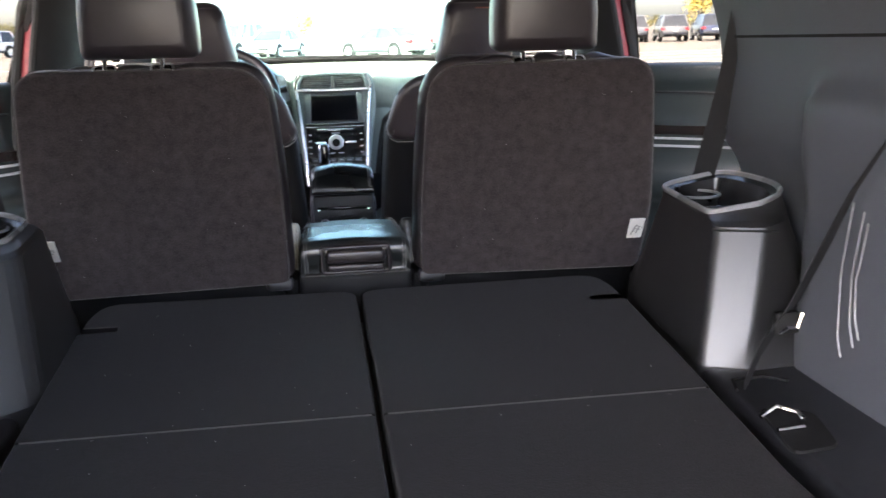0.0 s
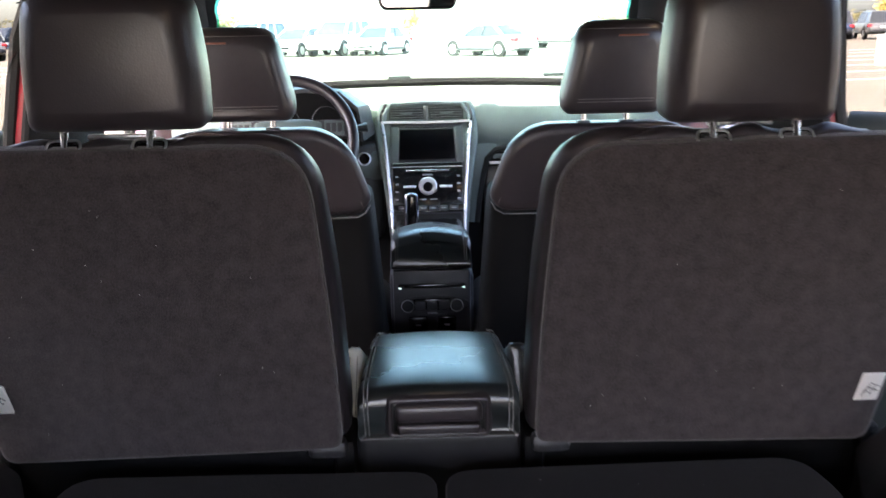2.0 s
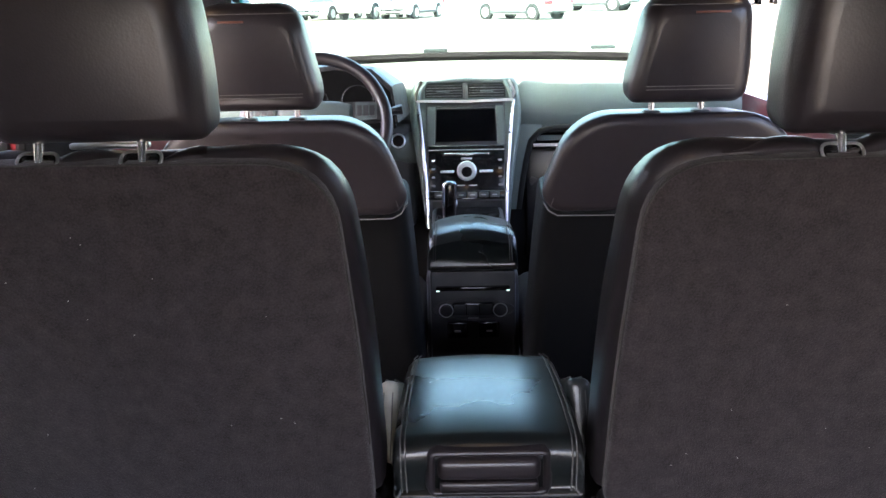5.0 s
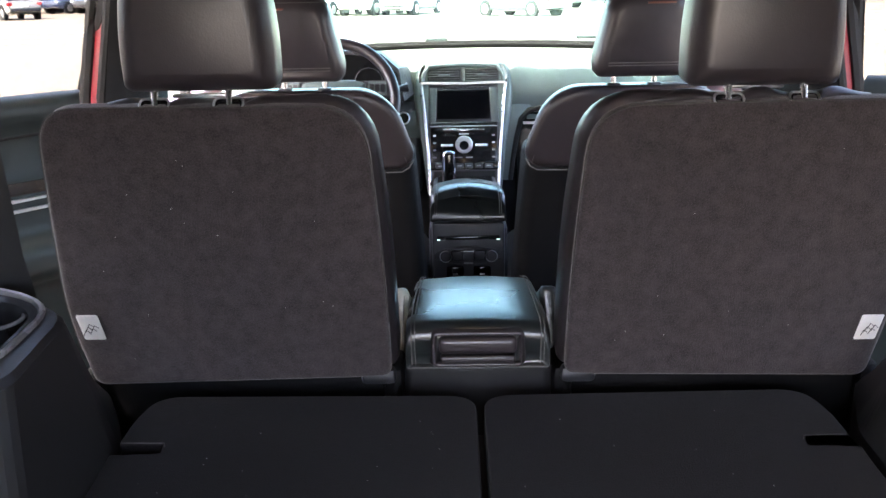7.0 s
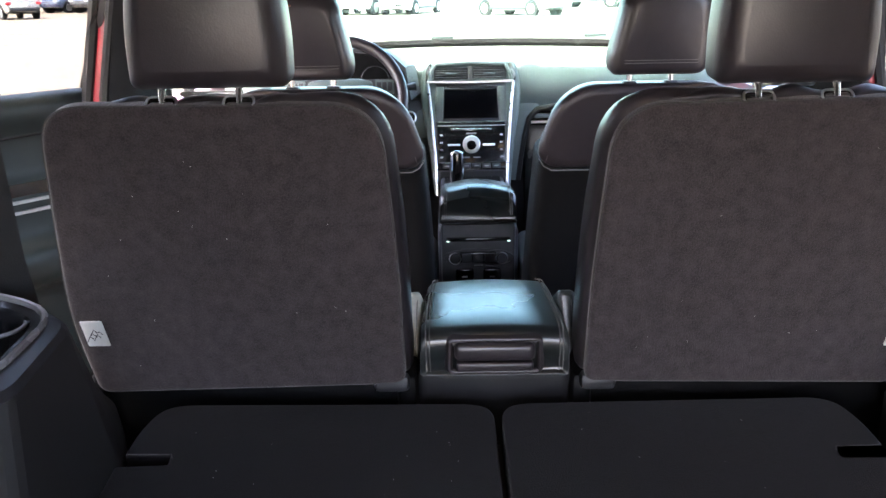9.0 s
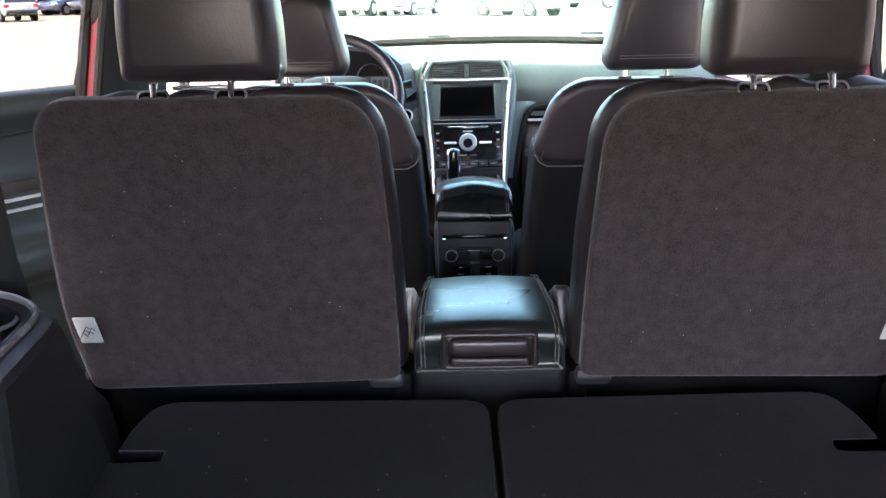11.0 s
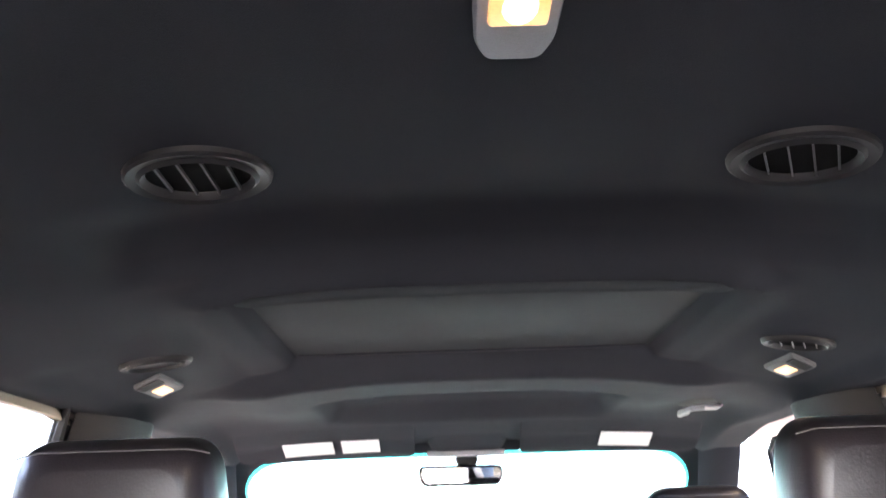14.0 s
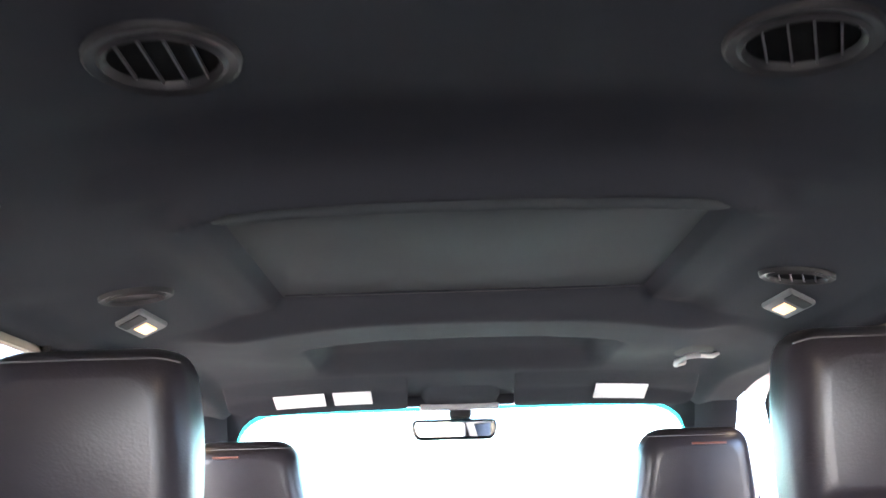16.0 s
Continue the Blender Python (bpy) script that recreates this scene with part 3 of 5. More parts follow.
def second_row_seat(s):
    cx = s * 0.412
    t = thing("captains_chair", (cx, 2.25, 0.47), "second-row captain's chair with black leather and carpeted seatback", "car seat", "second-row seats")

    def X(u):
        return cx + u

    i = -s  # towards the middle of the car

    def to_back(u, v, w):
        return (X(u), lean(v) + w * 0.97, v + w * 0.24)
    # carpeted board; u runs from the seat's middle, inner side at i
    up = 0.006 if s < 0 else 0.0  # this seat stands a little more upright
    out = rounded([(i * 0.246, 1.292 + up), (i * 0.262, 1.03), (i * 0.264, 0.82), (-i * 0.25, 0.81), (-i * 0.268, 0.95), (-i * 0.256, 1.09), (-i * 0.232, 1.297 + up)], [0.080, 0.3, 0.02, 0.02, 0.1, 0.3, 0.06], 8)
    part("seatback_board", cushion(out, 0.03, 0.008, 0.004, to_back), CARPET, t, "dark brown carpeted seatback board")
    edge = [p for p in out if p[1] > 0.84]
    k0 = max(range(len(edge)), key=lambda k: (Vector(edge[k]) - Vector(edge[k - 1])).length)
    edge = edge[k0:] + edge[:k0]
    part("edge_piping", tube([to_back(u, v, 0.004) for u, v in edge], 0.0011, 5), PIPING, t, "pale worn carpet edge")
    # leather cushion ahead of it, a little larger
    out2 = rounded([(i * 0.256, 1.323 + 0.5 * up), (i * 0.274, 1.03), (i * 0.276, 0.82), (-i * 0.262, 0.82), (-i * 0.258, 1.09), (-i * 0.234, 1.303)], [0.09, 0.3, 0.02, 0.02, 0.3, 0.09], 8)
    part("backrest", cushion(out2, 0.13, 0.040, -0.004, lambda u, v, w: (X(u * (1 - 0.08 * max(w - 0.02, 0))), lean(v) + 0.012 + w * 0.97, v + w * (0.24 - 0.42 * smooth(1.05, 1.28, v))), back_bulge=0.02), LEATHER, t, "black leather backrest")
    # gathered leather tucks on the top edge
    mid = s * 0.4175 - cx
    fold = []
    for u in np.linspace(-0.165, 0.165, 50):
        d = min(abs(u - mid - 0.0545), abs(u - mid + 0.0545))
        rise = 0.0095 * (1 - math.exp(-(d / 0.030) ** 2)) * smooth(0.165, 0.10, abs(u)) + 0.0020 * math.sin(95 * u + 2.0 * s) * math.exp(-(d / 0.05) ** 2)
        yc = 1.990 + 0.004 * math.sin(60 * u)
        fold.append([Vector((X(u + 0.006 * math.cos(a)), yc + 0.022 * math.cos(a), 1.298 + (rise + 0.003) * (0.3 + math.sin(a)))) for a in np.linspace(-0.5, math.pi + 0.5, 12)])
    part("leather_fold", loft(fold, closed=False, cap=False), LEATHER, t, "gathered leather along the top edge", 80)
    # headrest
    hx = (s * 0.400 if s < 0 else 0.4055) - cx
    hw = 0.002 if s < 0 else 0.005
    ti = 0.008
    t0, t1 = (ti, 0.0) if s < 0 else (0.0, ti)
    hr = rounded([(hx + 0.104 - t0, 1.499), (hx + 0.118 - t0, 1.40), (hx + 0.117 - t0, 1.314 + up), (hx - 0.117 + hw + t1, 1.314 + up), (hx - 0.118 + hw + t1, 1.40), (hx - 0.104 + hw + t1, 1.499)], [0.035, 0.2, 0.016, 0.016, 0.2, 0.035], 7)
    head = part("headrest", cushion(hr, 0.105, 0.034, 0.010, lambda u, v, w: (X(u), 1.945 + 0.07 * (v - 1.33) * -0.6 + w, v + 0.1 * w), back_bulge=0.015, crease=8), LEATHER, t, "black grained leather headrest")
    part("stitching", tube([(X(hx + hw / 2 + u), 1.9430 - 0.0030 * (1 - (u / 0.11) ** 2) + 0.06 * max(0, abs(u) - 0.08), 1.4875 - 0.9 * max(0, abs(u) - 0.075) ** 1.4) for u in np.linspace(-0.1, 0.1, 25)], 0.0009, 5), STITCH, head)
    for px in (-0.0545, 0.0545):
        post = part("headrest_post", tube([(s * 0.4175 + px, 1.967, 1.298), (s * 0.4175 + px, 1.978, 1.345)], 0.0054, 10), CHROME, t, "chrome headrest post")
        bz = rounded([(-0.0225, -0.0105), (0.0225, -0.0105), (0.0225, 0.0105), (-0.0225, 0.0105)], 0.010, 4)

        def tray(p, f, h, px=px):
            """A place on the collar: f scales its outline, h is the height over its face."""
            return Vector((s * 0.4175 + px + p[0] * f, 1.966 + p[1] * f * 0.62 - h * 0.75, 1.2975 + up + p[1] * f * 0.78 + h * 0.62))
        part("collar", loft([[tray(p, f, h) for p in bz] for f, h in ((1.0, -0.016), (1.0, 0.0), (0.9, 0.003), (0.78, 0.003), (0.70, -0.001), (0.5, -0.001))]), GLOSS, t, "black plastic post collar")
        part("collar_rim", tube([tray(p, 0.95, 0.003) for p in bz], 0.0019, 6, closed=True), SATIN, t, "thin silver collar edge")
    part("cross_bar", rbox(s * 0.4175 - 0.045, s * 0.4175 + 0.045, 2.02, 2.03, 1.308, 1.315, 0.003), SATIN, t)
    # label
    lx, lz = s * (0.6435 if s < 0 else 0.6455), (0.931 if s < 0 else 0.911)
    lab = part("label", rbox(lx - 0.018, lx + 0.018, lean(lz) - 0.0035, lean(lz) + 0.001, lz - 0.024, lz + 0.024, 0.002, 1, lambda x, y, z: (x + 0.12 * s * (z - lz), y - 0.25 * (z - lz), z)), LABEL, t, "small white printed label")
    for k in range(5):
        a = k / 4
        px, pz = lx - 0.008 + 0.016 * a, lz - 0.008 + 0.012 * ((k * 7) % 5) / 4
        part("print", tube([(px - 0.005, lean(pz) - 0.0050, pz - 0.006), (px, lean(pz) - 0.0055, pz + 0.004), (px + 0.006, lean(pz) - 0.005, pz - 0.001)], 0.0007, 4), INK, lab)
    # lower frame and hinge
    part("lower_shroud", rbox(cx - 0.27, cx + 0.27, 2.105, 2.23, 0.50, 0.85, 0.03), VINYL, t, "black lower seatback shroud")
    for u in (-0.265, 0.265):
        part("hinge", rbox(cx + u - 0.018, cx + u + 0.018, 2.085, 2.19, 0.62, 0.83, 0.015), VINYL, t, "black plastic hinge cover")
    part("recline_knob", rbox(cx + i * 0.24 - 0.03, cx + i * 0.24 + 0.03, 2.07, 2.10, 0.805, 0.835, 0.01), PLASTIC, t)
    # cushion
    part("seat", rbox(cx - 0.26, cx + 0.26, 2.12, 2.62, 0.60, 0.76, 0.05, 4), LEATHER, t, "black leather seat cushion")
    part("seat_base", rbox(cx - 0.22, cx + 0.22, 2.15, 2.55, 0.47, 0.61, 0.02), PLASTIC, t)
    # folding armrest on the inner side
    ax, hw = (-0.1415, 0.014) if s < 0 else (0.1395, 0.018)

    def slope(x, y, z):
        return (x - s * 0.06 * (z - 0.86), y + 0.25 * (z - 0.80) * smooth(2.40, 2.22, y), z - 0.42 * (y - 2.22))
    # the left pad's sunlight is painted in with a cream leather
    arm = part("armrest", rbox(ax - hw, ax + hw, 2.20, 2.50, 0.79, 0.922, 0.012, 4, slope), ARMREST_LIT if s < 0 else LEATHER_TOP, t, "padded folding armrest with sunlight painted in cream" if s < 0 else "padded folding armrest")
    for du in (-0.45, 0.45):
        part("stitching", tube([slope(ax + du * hw, y, z) for y, z in ((2.199, 0.81), (2.199, 0.90), (2.206, 0.918), (2.23, 0.9232), (2.45, 0.9232))], 0.0009, 5), STITCH, arm)
    return t


# lit copy of the armrest leather, for the sunlit left pad
ARMREST_LIT = leather("sunlit_armrest_leather", (0.42, 0.41, 0.34), 0.4)
second_row_seat(-1)
second_row_seat(1)


# orange colour for warm light on the front headrests
WARM_GLOW = leather("painted_warm_glow", (0.17, 0.06, 0.032), 0.5)


# ---- front seats ----
def front_seat(s):
    cx = s * 0.372
    t = thing("car_seat", (cx, 3.1, 0.47), "black leather front car seat with contrast stitching", "car seat", "front seats")
    i = -s

    def to(u, v, w):
        return (cx + u, 2.655 + 0.22 * (1.25 - v) + w, v + 0.2 * w)
    up = rounded([(i * 0.150, 1.253), (i * 0.214, 1.208), (i * 0.251, 1.092), (i * 0.222, 1.058), (-i * 0.24, 1.058), (-i * 0.24, 1.09), (-i * 0.214, 1.208), (-i * 0.150, 1.253)], [0.04, 0.06, 0.03, 0.02, 0.02, 0.03, 0.06, 0.04], 5)
    def to_top(u, v, w):
        x, y, z = to(u * (1 - 0.6 * max(w, 0)), v, w)
        return (x, y, z - 0.25 * max(w, 0) * smooth(1.02, 1.18, v))
    part("backrest_top", cushion(up, 0.15, 0.022, 0.003, to_top, 0.0), SEATBACK_SHADED, t, "black leather upper backrest")
    lo = rounded([(i * 0.240, 1.080), (i * 0.255, 0.85), (i * 0.265, 0.60), (-i * 0.255, 0.60), (-i * 0.25, 1.080)], [0.02, 0.2, 0.03, 0.03, 0.02], 6)
    part("backrest_lower", cushion(lo, 0.16, 0.03, -0.01, lambda u, v, w: to(u, v, w + 0.008)), VINYL, t, "black vinyl seatback panel")
    part("piping", tube([to(i * u, v, -0.006) for u, v in ((0.243, 1.088), (0.232, 1.070), (0.215, 1.060), (0.05, 1.058), (-0.20, 1.058))], 0.0014, 6), STITCH, t, "pale seam")
    part("stitching", tube([to(i * u, v, 0.001) for u, v in ((-0.10, 1.232), (0.130, 1.232), (0.162, 1.217), (0.189, 1.188), (0.210, 1.135), (0.228, 1.075))], 0.0008, 5), STITCH, t)
    hr = rounded([(s * 0.107, 1.455), (s * 0.116, 1.33), (s * 0.110, 1.266), (-s * 0.100, 1.266), (-s * 0.106, 1.30), (-s * 0.072, 1.455)], [0.035, 0.1, 0.03, 0.03, 0.06, 0.045], 7)
    hr = [Vector((p.x + s * 0.012, p.y)) for p in hr]
    head = part("headrest", cushion(hr, 0.10, 0.03, 0.010, lambda u, v, w: (cx + u, 2.66 - 0.1 * (v - 1.28) + w, v + 0.08 * w), 0.015), LEATHER, t, "black leather headrest with stitched edge")
    for vv in (1.296, 1.302, 1.442):
        part("stitching", tube([(cx + s * 0.012 + a, 2.648 - 0.1 * (vv - 1.28), vv) for a in np.linspace(-0.078, 0.078, 8)], 0.0008, 5), STITCH, head)
    ox = (0.385, 0.446) if s > 0 else (-0.446, -0.40)
    # added strip that paints the orange glow along the headrest's top
    part("glow_strip", strap([(x, 2.6435 - 0.008 * (1 - ((x - cx - s * 0.012) / 0.09) ** 2) + 0.002, 1.4285) for x in np.linspace(ox[0], ox[1], 7)], 0.0035, 0.003, (0, 0.25, 1)), WARM_GLOW, head, "orange strip for the warm glow on the edge")
    for u in (-0.045, 0.045):
        part("headrest_post", tube([(cx - s * 0.002 + u, 2.687, 1.22), (cx - s * 0.002 + u, 2.687, 1.29)], 0.006, 10), CHROME, t, "chrome headrest post")
        part("collar", rbox(cx - s * 0.002 + u - 0.016, cx - s * 0.002 + u + 0.016, 2.675, 2.70, 1.238, 1.256, 0.005), PLASTIC, t)
    part("seat", rbox(cx - 0.26, cx + 0.26, 2.80, 3.34, 0.60, 0.76, 0.05, 4), LEATHER, t, "black leather seat cushion")
    part("seat_base", rbox(cx - 0.22, cx + 0.22, 2.80, 3.25, 0.47, 0.61, 0.02), PLASTIC, t)
    return t


front_seat(-1)
front_seat(1)

# ---- folded third row: the cargo floor ----
def floor_panel(s):
    t = thing("folded_rear_seat", (s * 0.27, 1.2, 0.74), "folded third-row seatback covered in black carpet", "car seat", "folded third row")
    a = 0.006

    def board(outline, thick, r, top):
        """A flat board with a rounded upper edge; follows notches in its outline."""
        rings = [(r, 0.0), (0.35 * r, 0.3 * r), (0.0, r), (0.0, thick)]
        bm = loft([[Vector((p[0], p[1], top - w)) for p in inset(outline, d)] for d, w in rings])
        bmesh.ops.triangulate(bm, faces=[f for f in bm.faces if len(f.verts) > 4])
        return bm
    out = rounded([(s * a, 2.012), (s * 0.535, 2.022), (s * 0.548, 1.93), (s * 0.545, 1.861), (s * 0.478, 1.859), (s * 0.474, 1.832), (s * 0.548, 1.828), (s * 0.545, 1.80), (s * 0.512, 1.3465), (s * a, 1.3465)], [0.05, 0.055, 0.03, 0.004, 0.003, 0.003, 0.004, 0.02, 0.004, 0.004], 6)
    part("backrest_panel", board(out, 0.06, 0.003, 0.814), FLOORCARPET, t, "flat black carpeted panel", 8)
    part("slot_edge", tube([(s * 0.543, 1.8625, 0.8135), (s * 0.477, 1.8605, 0.8135), (s * 0.472, 1.848, 0.8135)], 0.0012, 5), PIPING, t, "worn pale slot edge")
    out = rounded([(s * a, 1.3455), (s * 0.512, 1.3455), (s * 0.49, 1.07), (s * 0.49, 0.20), (s * a, 0.20)], 0.006, 4)
    part("flap_panel", board(out, 0.05, 0.004, 0.8135), FLOORCARPET, t, "flat black carpeted flap", 8)
    part("seam", strap([(s * x, 1.346 + 0.001 * math.sin(40 * x), 0.8118) for x in np.linspace(0.012, 0.505, 9)], 0.006, 0.0032, (0, 1, 0)), SEAMGREY, t, "pale worn fold line")
    part("latch_slot", rbox(s * 0.512 - 0.036, s * 0.512 + 0.036, 1.826, 1.864, 0.760, 0.772, 0.002), COWL, t)
    part("backing", rbox(min(s * 0.01, s * 0.47), max(s * 0.01, s * 0.47), 0.25, 1.90, 0.70, 0.765, 0.01), PLASTIC, t)
    return t


SEAMGREY = mat("worn_fold", (0.09, 0.085, 0.082), 0.9, vary=0.4, scale=30)
floor_panel(-1)
floor_panel(1)


# ---- cargo side bins, belts and fittings ----
def side_bin(s):
    t = thing("storage_bin", (s * 0.72, 1.75, 0.47), "black plastic side storage bin with cup holder tray", "storage bin", "cargo side bins")
    bot = [(0.547, 1.466), (0.622, 1.436), (0.80, 1.45), (0.86, 1.78), (0.87, 2.08), (0.655, 2.10), (0.575, 1.90)]
    top = [(0.597, 1.536), (0.676, 1.505), (0.758, 1.575), (0.785, 1.66), (0.785, 1.80), (0.755, 1.90), (0.628, 1.872)]
    lip = [(0.610, 1.590), (0.702, 1.582), (0.768, 1.625), (0.795, 1.695), (0.795, 1.80), (0.776, 1.898), (0.628, 1.872)]
    if s < 0:
        top, lip, bot = ([(x - d if k in (0, 6) else x, y + 0.06 if k == 0 else y) for k, (x, y) in enumerate(o)] for o, d in ((top, 0.044), (lip, 0.018), (bot, 0.024)))
    rad = [0.016 if s > 0 else 0.04, 0.012 if s > 0 else 0.025, 0.05, 0.05, 0.05, 0.06, 0.04 if s > 0 else 0.085]

    def ol(k, d=0.0):
        """Outline from the foot (k = 0) over the shoulder (1) to the overhanging lip (2)."""
        lo, hi, f = (bot, top, k) if k <= 1 else (top, lip, k - 1)
        o = rounded([(p[0] + (q[0] - p[0]) * f, p[1] + (q[1] - p[1]) * f) for p, q in zip(lo, hi)], rad, 5)
        if d:
            o = inset(o, d)
        return [(s * p[0], p[1]) for p in o]
    def tilt(x, k):
        return max(0, k - 1) * max(0, abs(x) - 0.61) * 0.14
    rings = [[Vector((x, y, z + tilt(x, k))) for x, y in ol(k, d)] for z, k, d in ((0.46, 0.0, 0), (0.80, 0.0, 0), (0.803, 0.01, 0), (1.022, 1.0, 0), (1.028, 1.3, 0), (1.033, 1.9, 0.001), (1.033, 2.0, 0.006), (1.026, 2.0, 0.02), (0.965, 2.0, 0.03))]
    part("bin_body", loft(rings), BINPLASTIC, t, "dark grained plastic bin wall", 6)
    # tray: a raised rim, sloping inner wall and floor
    tr = [[Vector((x, y, z + tilt(x, 2))) for x, y in ol(2.0, d)] for z, d in ((1.031, -0.001), (1.036, -0.003), (1.040, -0.002), (1.042, 0.001), (1.040, 0.004), (1.030, 0.006))]
    part("tray_rim", loft(tr, cap=False), PLASTIC_RIM, t, "grey satin tray rim")
    fl = [[Vector((x, y, z + tilt(x, 2))) for x, y in ol(2.0, d)] for z, d in ((1.034, 0.007), (1.030, 0.020), (0.985, 0.028), (0.980, 0.034))]
    part("tray", loft(fl, cap=False), GLOSSTRAY, t, "shiny black moulded tray")
    part("tray_floor", loft([[Vector((x, y, z + tilt(x, 2))) for x, y in ol(2.0, 0.03)] for z in (0.975, 0.981)]), GLOSSTRAY, t)
    part("cup_wall", loft([[Vector((s * 0.690 + math.cos(a * math.pi / 12) * r, 1.825 + math.sin(a * math.pi / 12) * r, z)) for a in range(24)] for z, r in ((0.982, 0.044), (1.024, 0.047), (1.026, 0.044), (0.983, 0.040))], cap=False), GLOSSTRAY, t, "cup holder well")
    part("cup_ring", ring((s * 0.690, 1.825, 1.026), (0, 0, 1), 0.0455, 0.003), PLASTIC_RIM, t, "cup holder ring")
    part("divider", rbox(s * 0.705 - 0.07, s * 0.705 + 0.07, 1.735, 1.747, 0.98, 1.016, 0.003), GLOSSTRAY, t)
    part("coat_rib", tube([(s * 0.758, 1.880, 0.990), (s * 0.760, 1.882, 1.045)], 0.006, 8), SATIN, t)
    part("lip_line", tube([(s * p[0], p[1], 1.017) for p in (((0.594, 1.540), (0.602, 1.5305), (0.645, 1.5145), (0.692, 1.4985)) if s > 0 else ((0.588, 1.5705), (0.61, 1.5545), (0.652, 1.5235)))], 0.0022, 6), RUBBER, t)
    # ledge beside the cargo floor
    led = part("ledge", rbox(s * 0.655 - 0.105, s * 0.655 + 0.105, 0.20, 1.50, 0.47, 0.796, 0.018, 3, lambda x, y, z: (x - s * 0.03 * smooth(1.4, 0.9, y), y, z)), PLASTIC, t, "black plastic ledge")
    part("bezel", tube([(s * 0.563, 1.36, 0.798), (s * 0.575, 1.40, 0.798), (s * 0.63, 1.405, 0.798), (s * 0.66, 1.38, 0.798)], 0.003, 6), RUBBER, led)
    cup = rounded([(0.535, 1.14), (0.61, 1.15), (0.635, 1.26), (0.56, 1.29)], 0.02, 4)
    part("tie_down_cup", loft([[Vector((s * p.x, p.y, z)) for p in inset(cup, d)] for z, d in ((0.7965, 0), (0.800, 0.002), (0.7995, 0.008))]), RUBBER, led)
    part("tie_down_loop", tube([(s * 0.548, 1.255, 0.801), (s * 0.575, 1.262, 0.812), (s * 0.602, 1.25, 0.806), (s * 0.604, 1.235, 0.801)], 0.004, 8), CHROME, led, "chrome tie-down loop")
    part("tie_down_pin", tube([(s * 0.548, 1.205, 0.803), (s * 0.59, 1.208, 0.803)], 0.003, 6), CHROME, led)
    # ribbed storage door on the wall
    for y0, z0, z1 in ((1.338, 1.10, 0.860), (1.311, 1.09, 0.885), (1.300, 1.075, 0.900)):
        run = [(z0, -0.012), (z0 - 0.07, 0.0), ((z0 + z1) / 2, 0.006), (z1 + 0.03, 0.0), (z1, -0.014)]
        part("trim_line", tube([(s * (0.704 - 0.004 * smooth(0.95, 0.80, z)), y0 - 0.014 + dy, z) for z, dy in run], 0.0017, 6), PLASTIC_RIM, t, "pale raised trim line")
    return t


PLASTIC_RIM = mat("satin_grey_plastic", (0.25, 0.25, 0.26), 0.28, vary=0.1)
GLOSSTRAY = mat("shiny_black_plastic", (0.015, 0.015, 0.016), 0.25, vary=0.1)
for s in (-1, 1):
    side_bin(s)
    b = thing("seat_belt", (s * 0.72, 1.9, 1.0), "black woven seat belt hanging beside the rear door", "seat belt", "seat belts")
    run = [(0.745, 1.75, 1.60), (0.755, 1.79, 1.40), (0.752, 1.83, 1.25), (0.738, 1.90, 1.05), (0.725, 1.95, 0.95)] if s > 0 else [(0.71, 1.80, 1.60), (0.72, 1.93, 1.41), (0.715, 1.93, 1.25), (0.71, 1.94, 1.08), (0.70, 1.96, 0.95)]
    part("webbing", strap([(s * x, y, z) for x, y, z in run], 0.047, 0.0015, (0.62 * s, -0.78, 0.0)), BELT, b)
    part("guide", rbox(s * 0.735 - 0.02, s * 0.735 + 0.02, 1.76, 1.84, 1.585, 1.62, 0.012), PLASTIC, b)
    b = thing("seat_belt", (s * 0.70, 1.3, 0.9), "black third-row seat belt with buckle stowed at the side", "seat belt", "seat belts")
    part("webbing", strap([(s * 0.735, 1.05, 1.50), (s * 0.728, 1.20, 1.28), (s * 0.705, 1.31, 1.12), (s * 0.675, 1.405, 0.92), (s * 0.662, 1.42, 0.885)], 0.046, 0.0015, (1.0 * s, 0.8, 0.0)), BELT, b)
    part("lap_webbing", strap([(s * 0.660, 1.418, 0.885), (s * 0.62, 1.40, 0.845), (s * 0.575, 1.36, 0.803)], 0.040, 0.0015, (0.6 * s, 0.8, -0.6)), BELT, b)
    tong = part("buckle_tongue", rbox(s * 0.668 - 0.022, s * 0.668 + 0.022, 1.405, 1.42, 0.866, 0.905, 0.006), RUBBER, b, "black buckle")
    part("tongue_plate", tube([(s * 0.650, 1.400, 0.872), (s * 0.664, 1.398, 0.882), (s * 0.680, 1.398, 0.880), (s * 0.688, 1.398, 0.905)], 0.0035, 6), CHROME, tong, "chrome tongue")

# ---- second-row centre console ----
t = thing("rear_console", (0, 2.3, 0.47), "black leather-topped console between the second-row seats", "console")
part("console_body", rbox(-0.132, 0.132, 2.098, 2.52, 0.47, 0.835, 0.02, 3), TRIMDARK, t, "black plastic console body")


ringsl = []
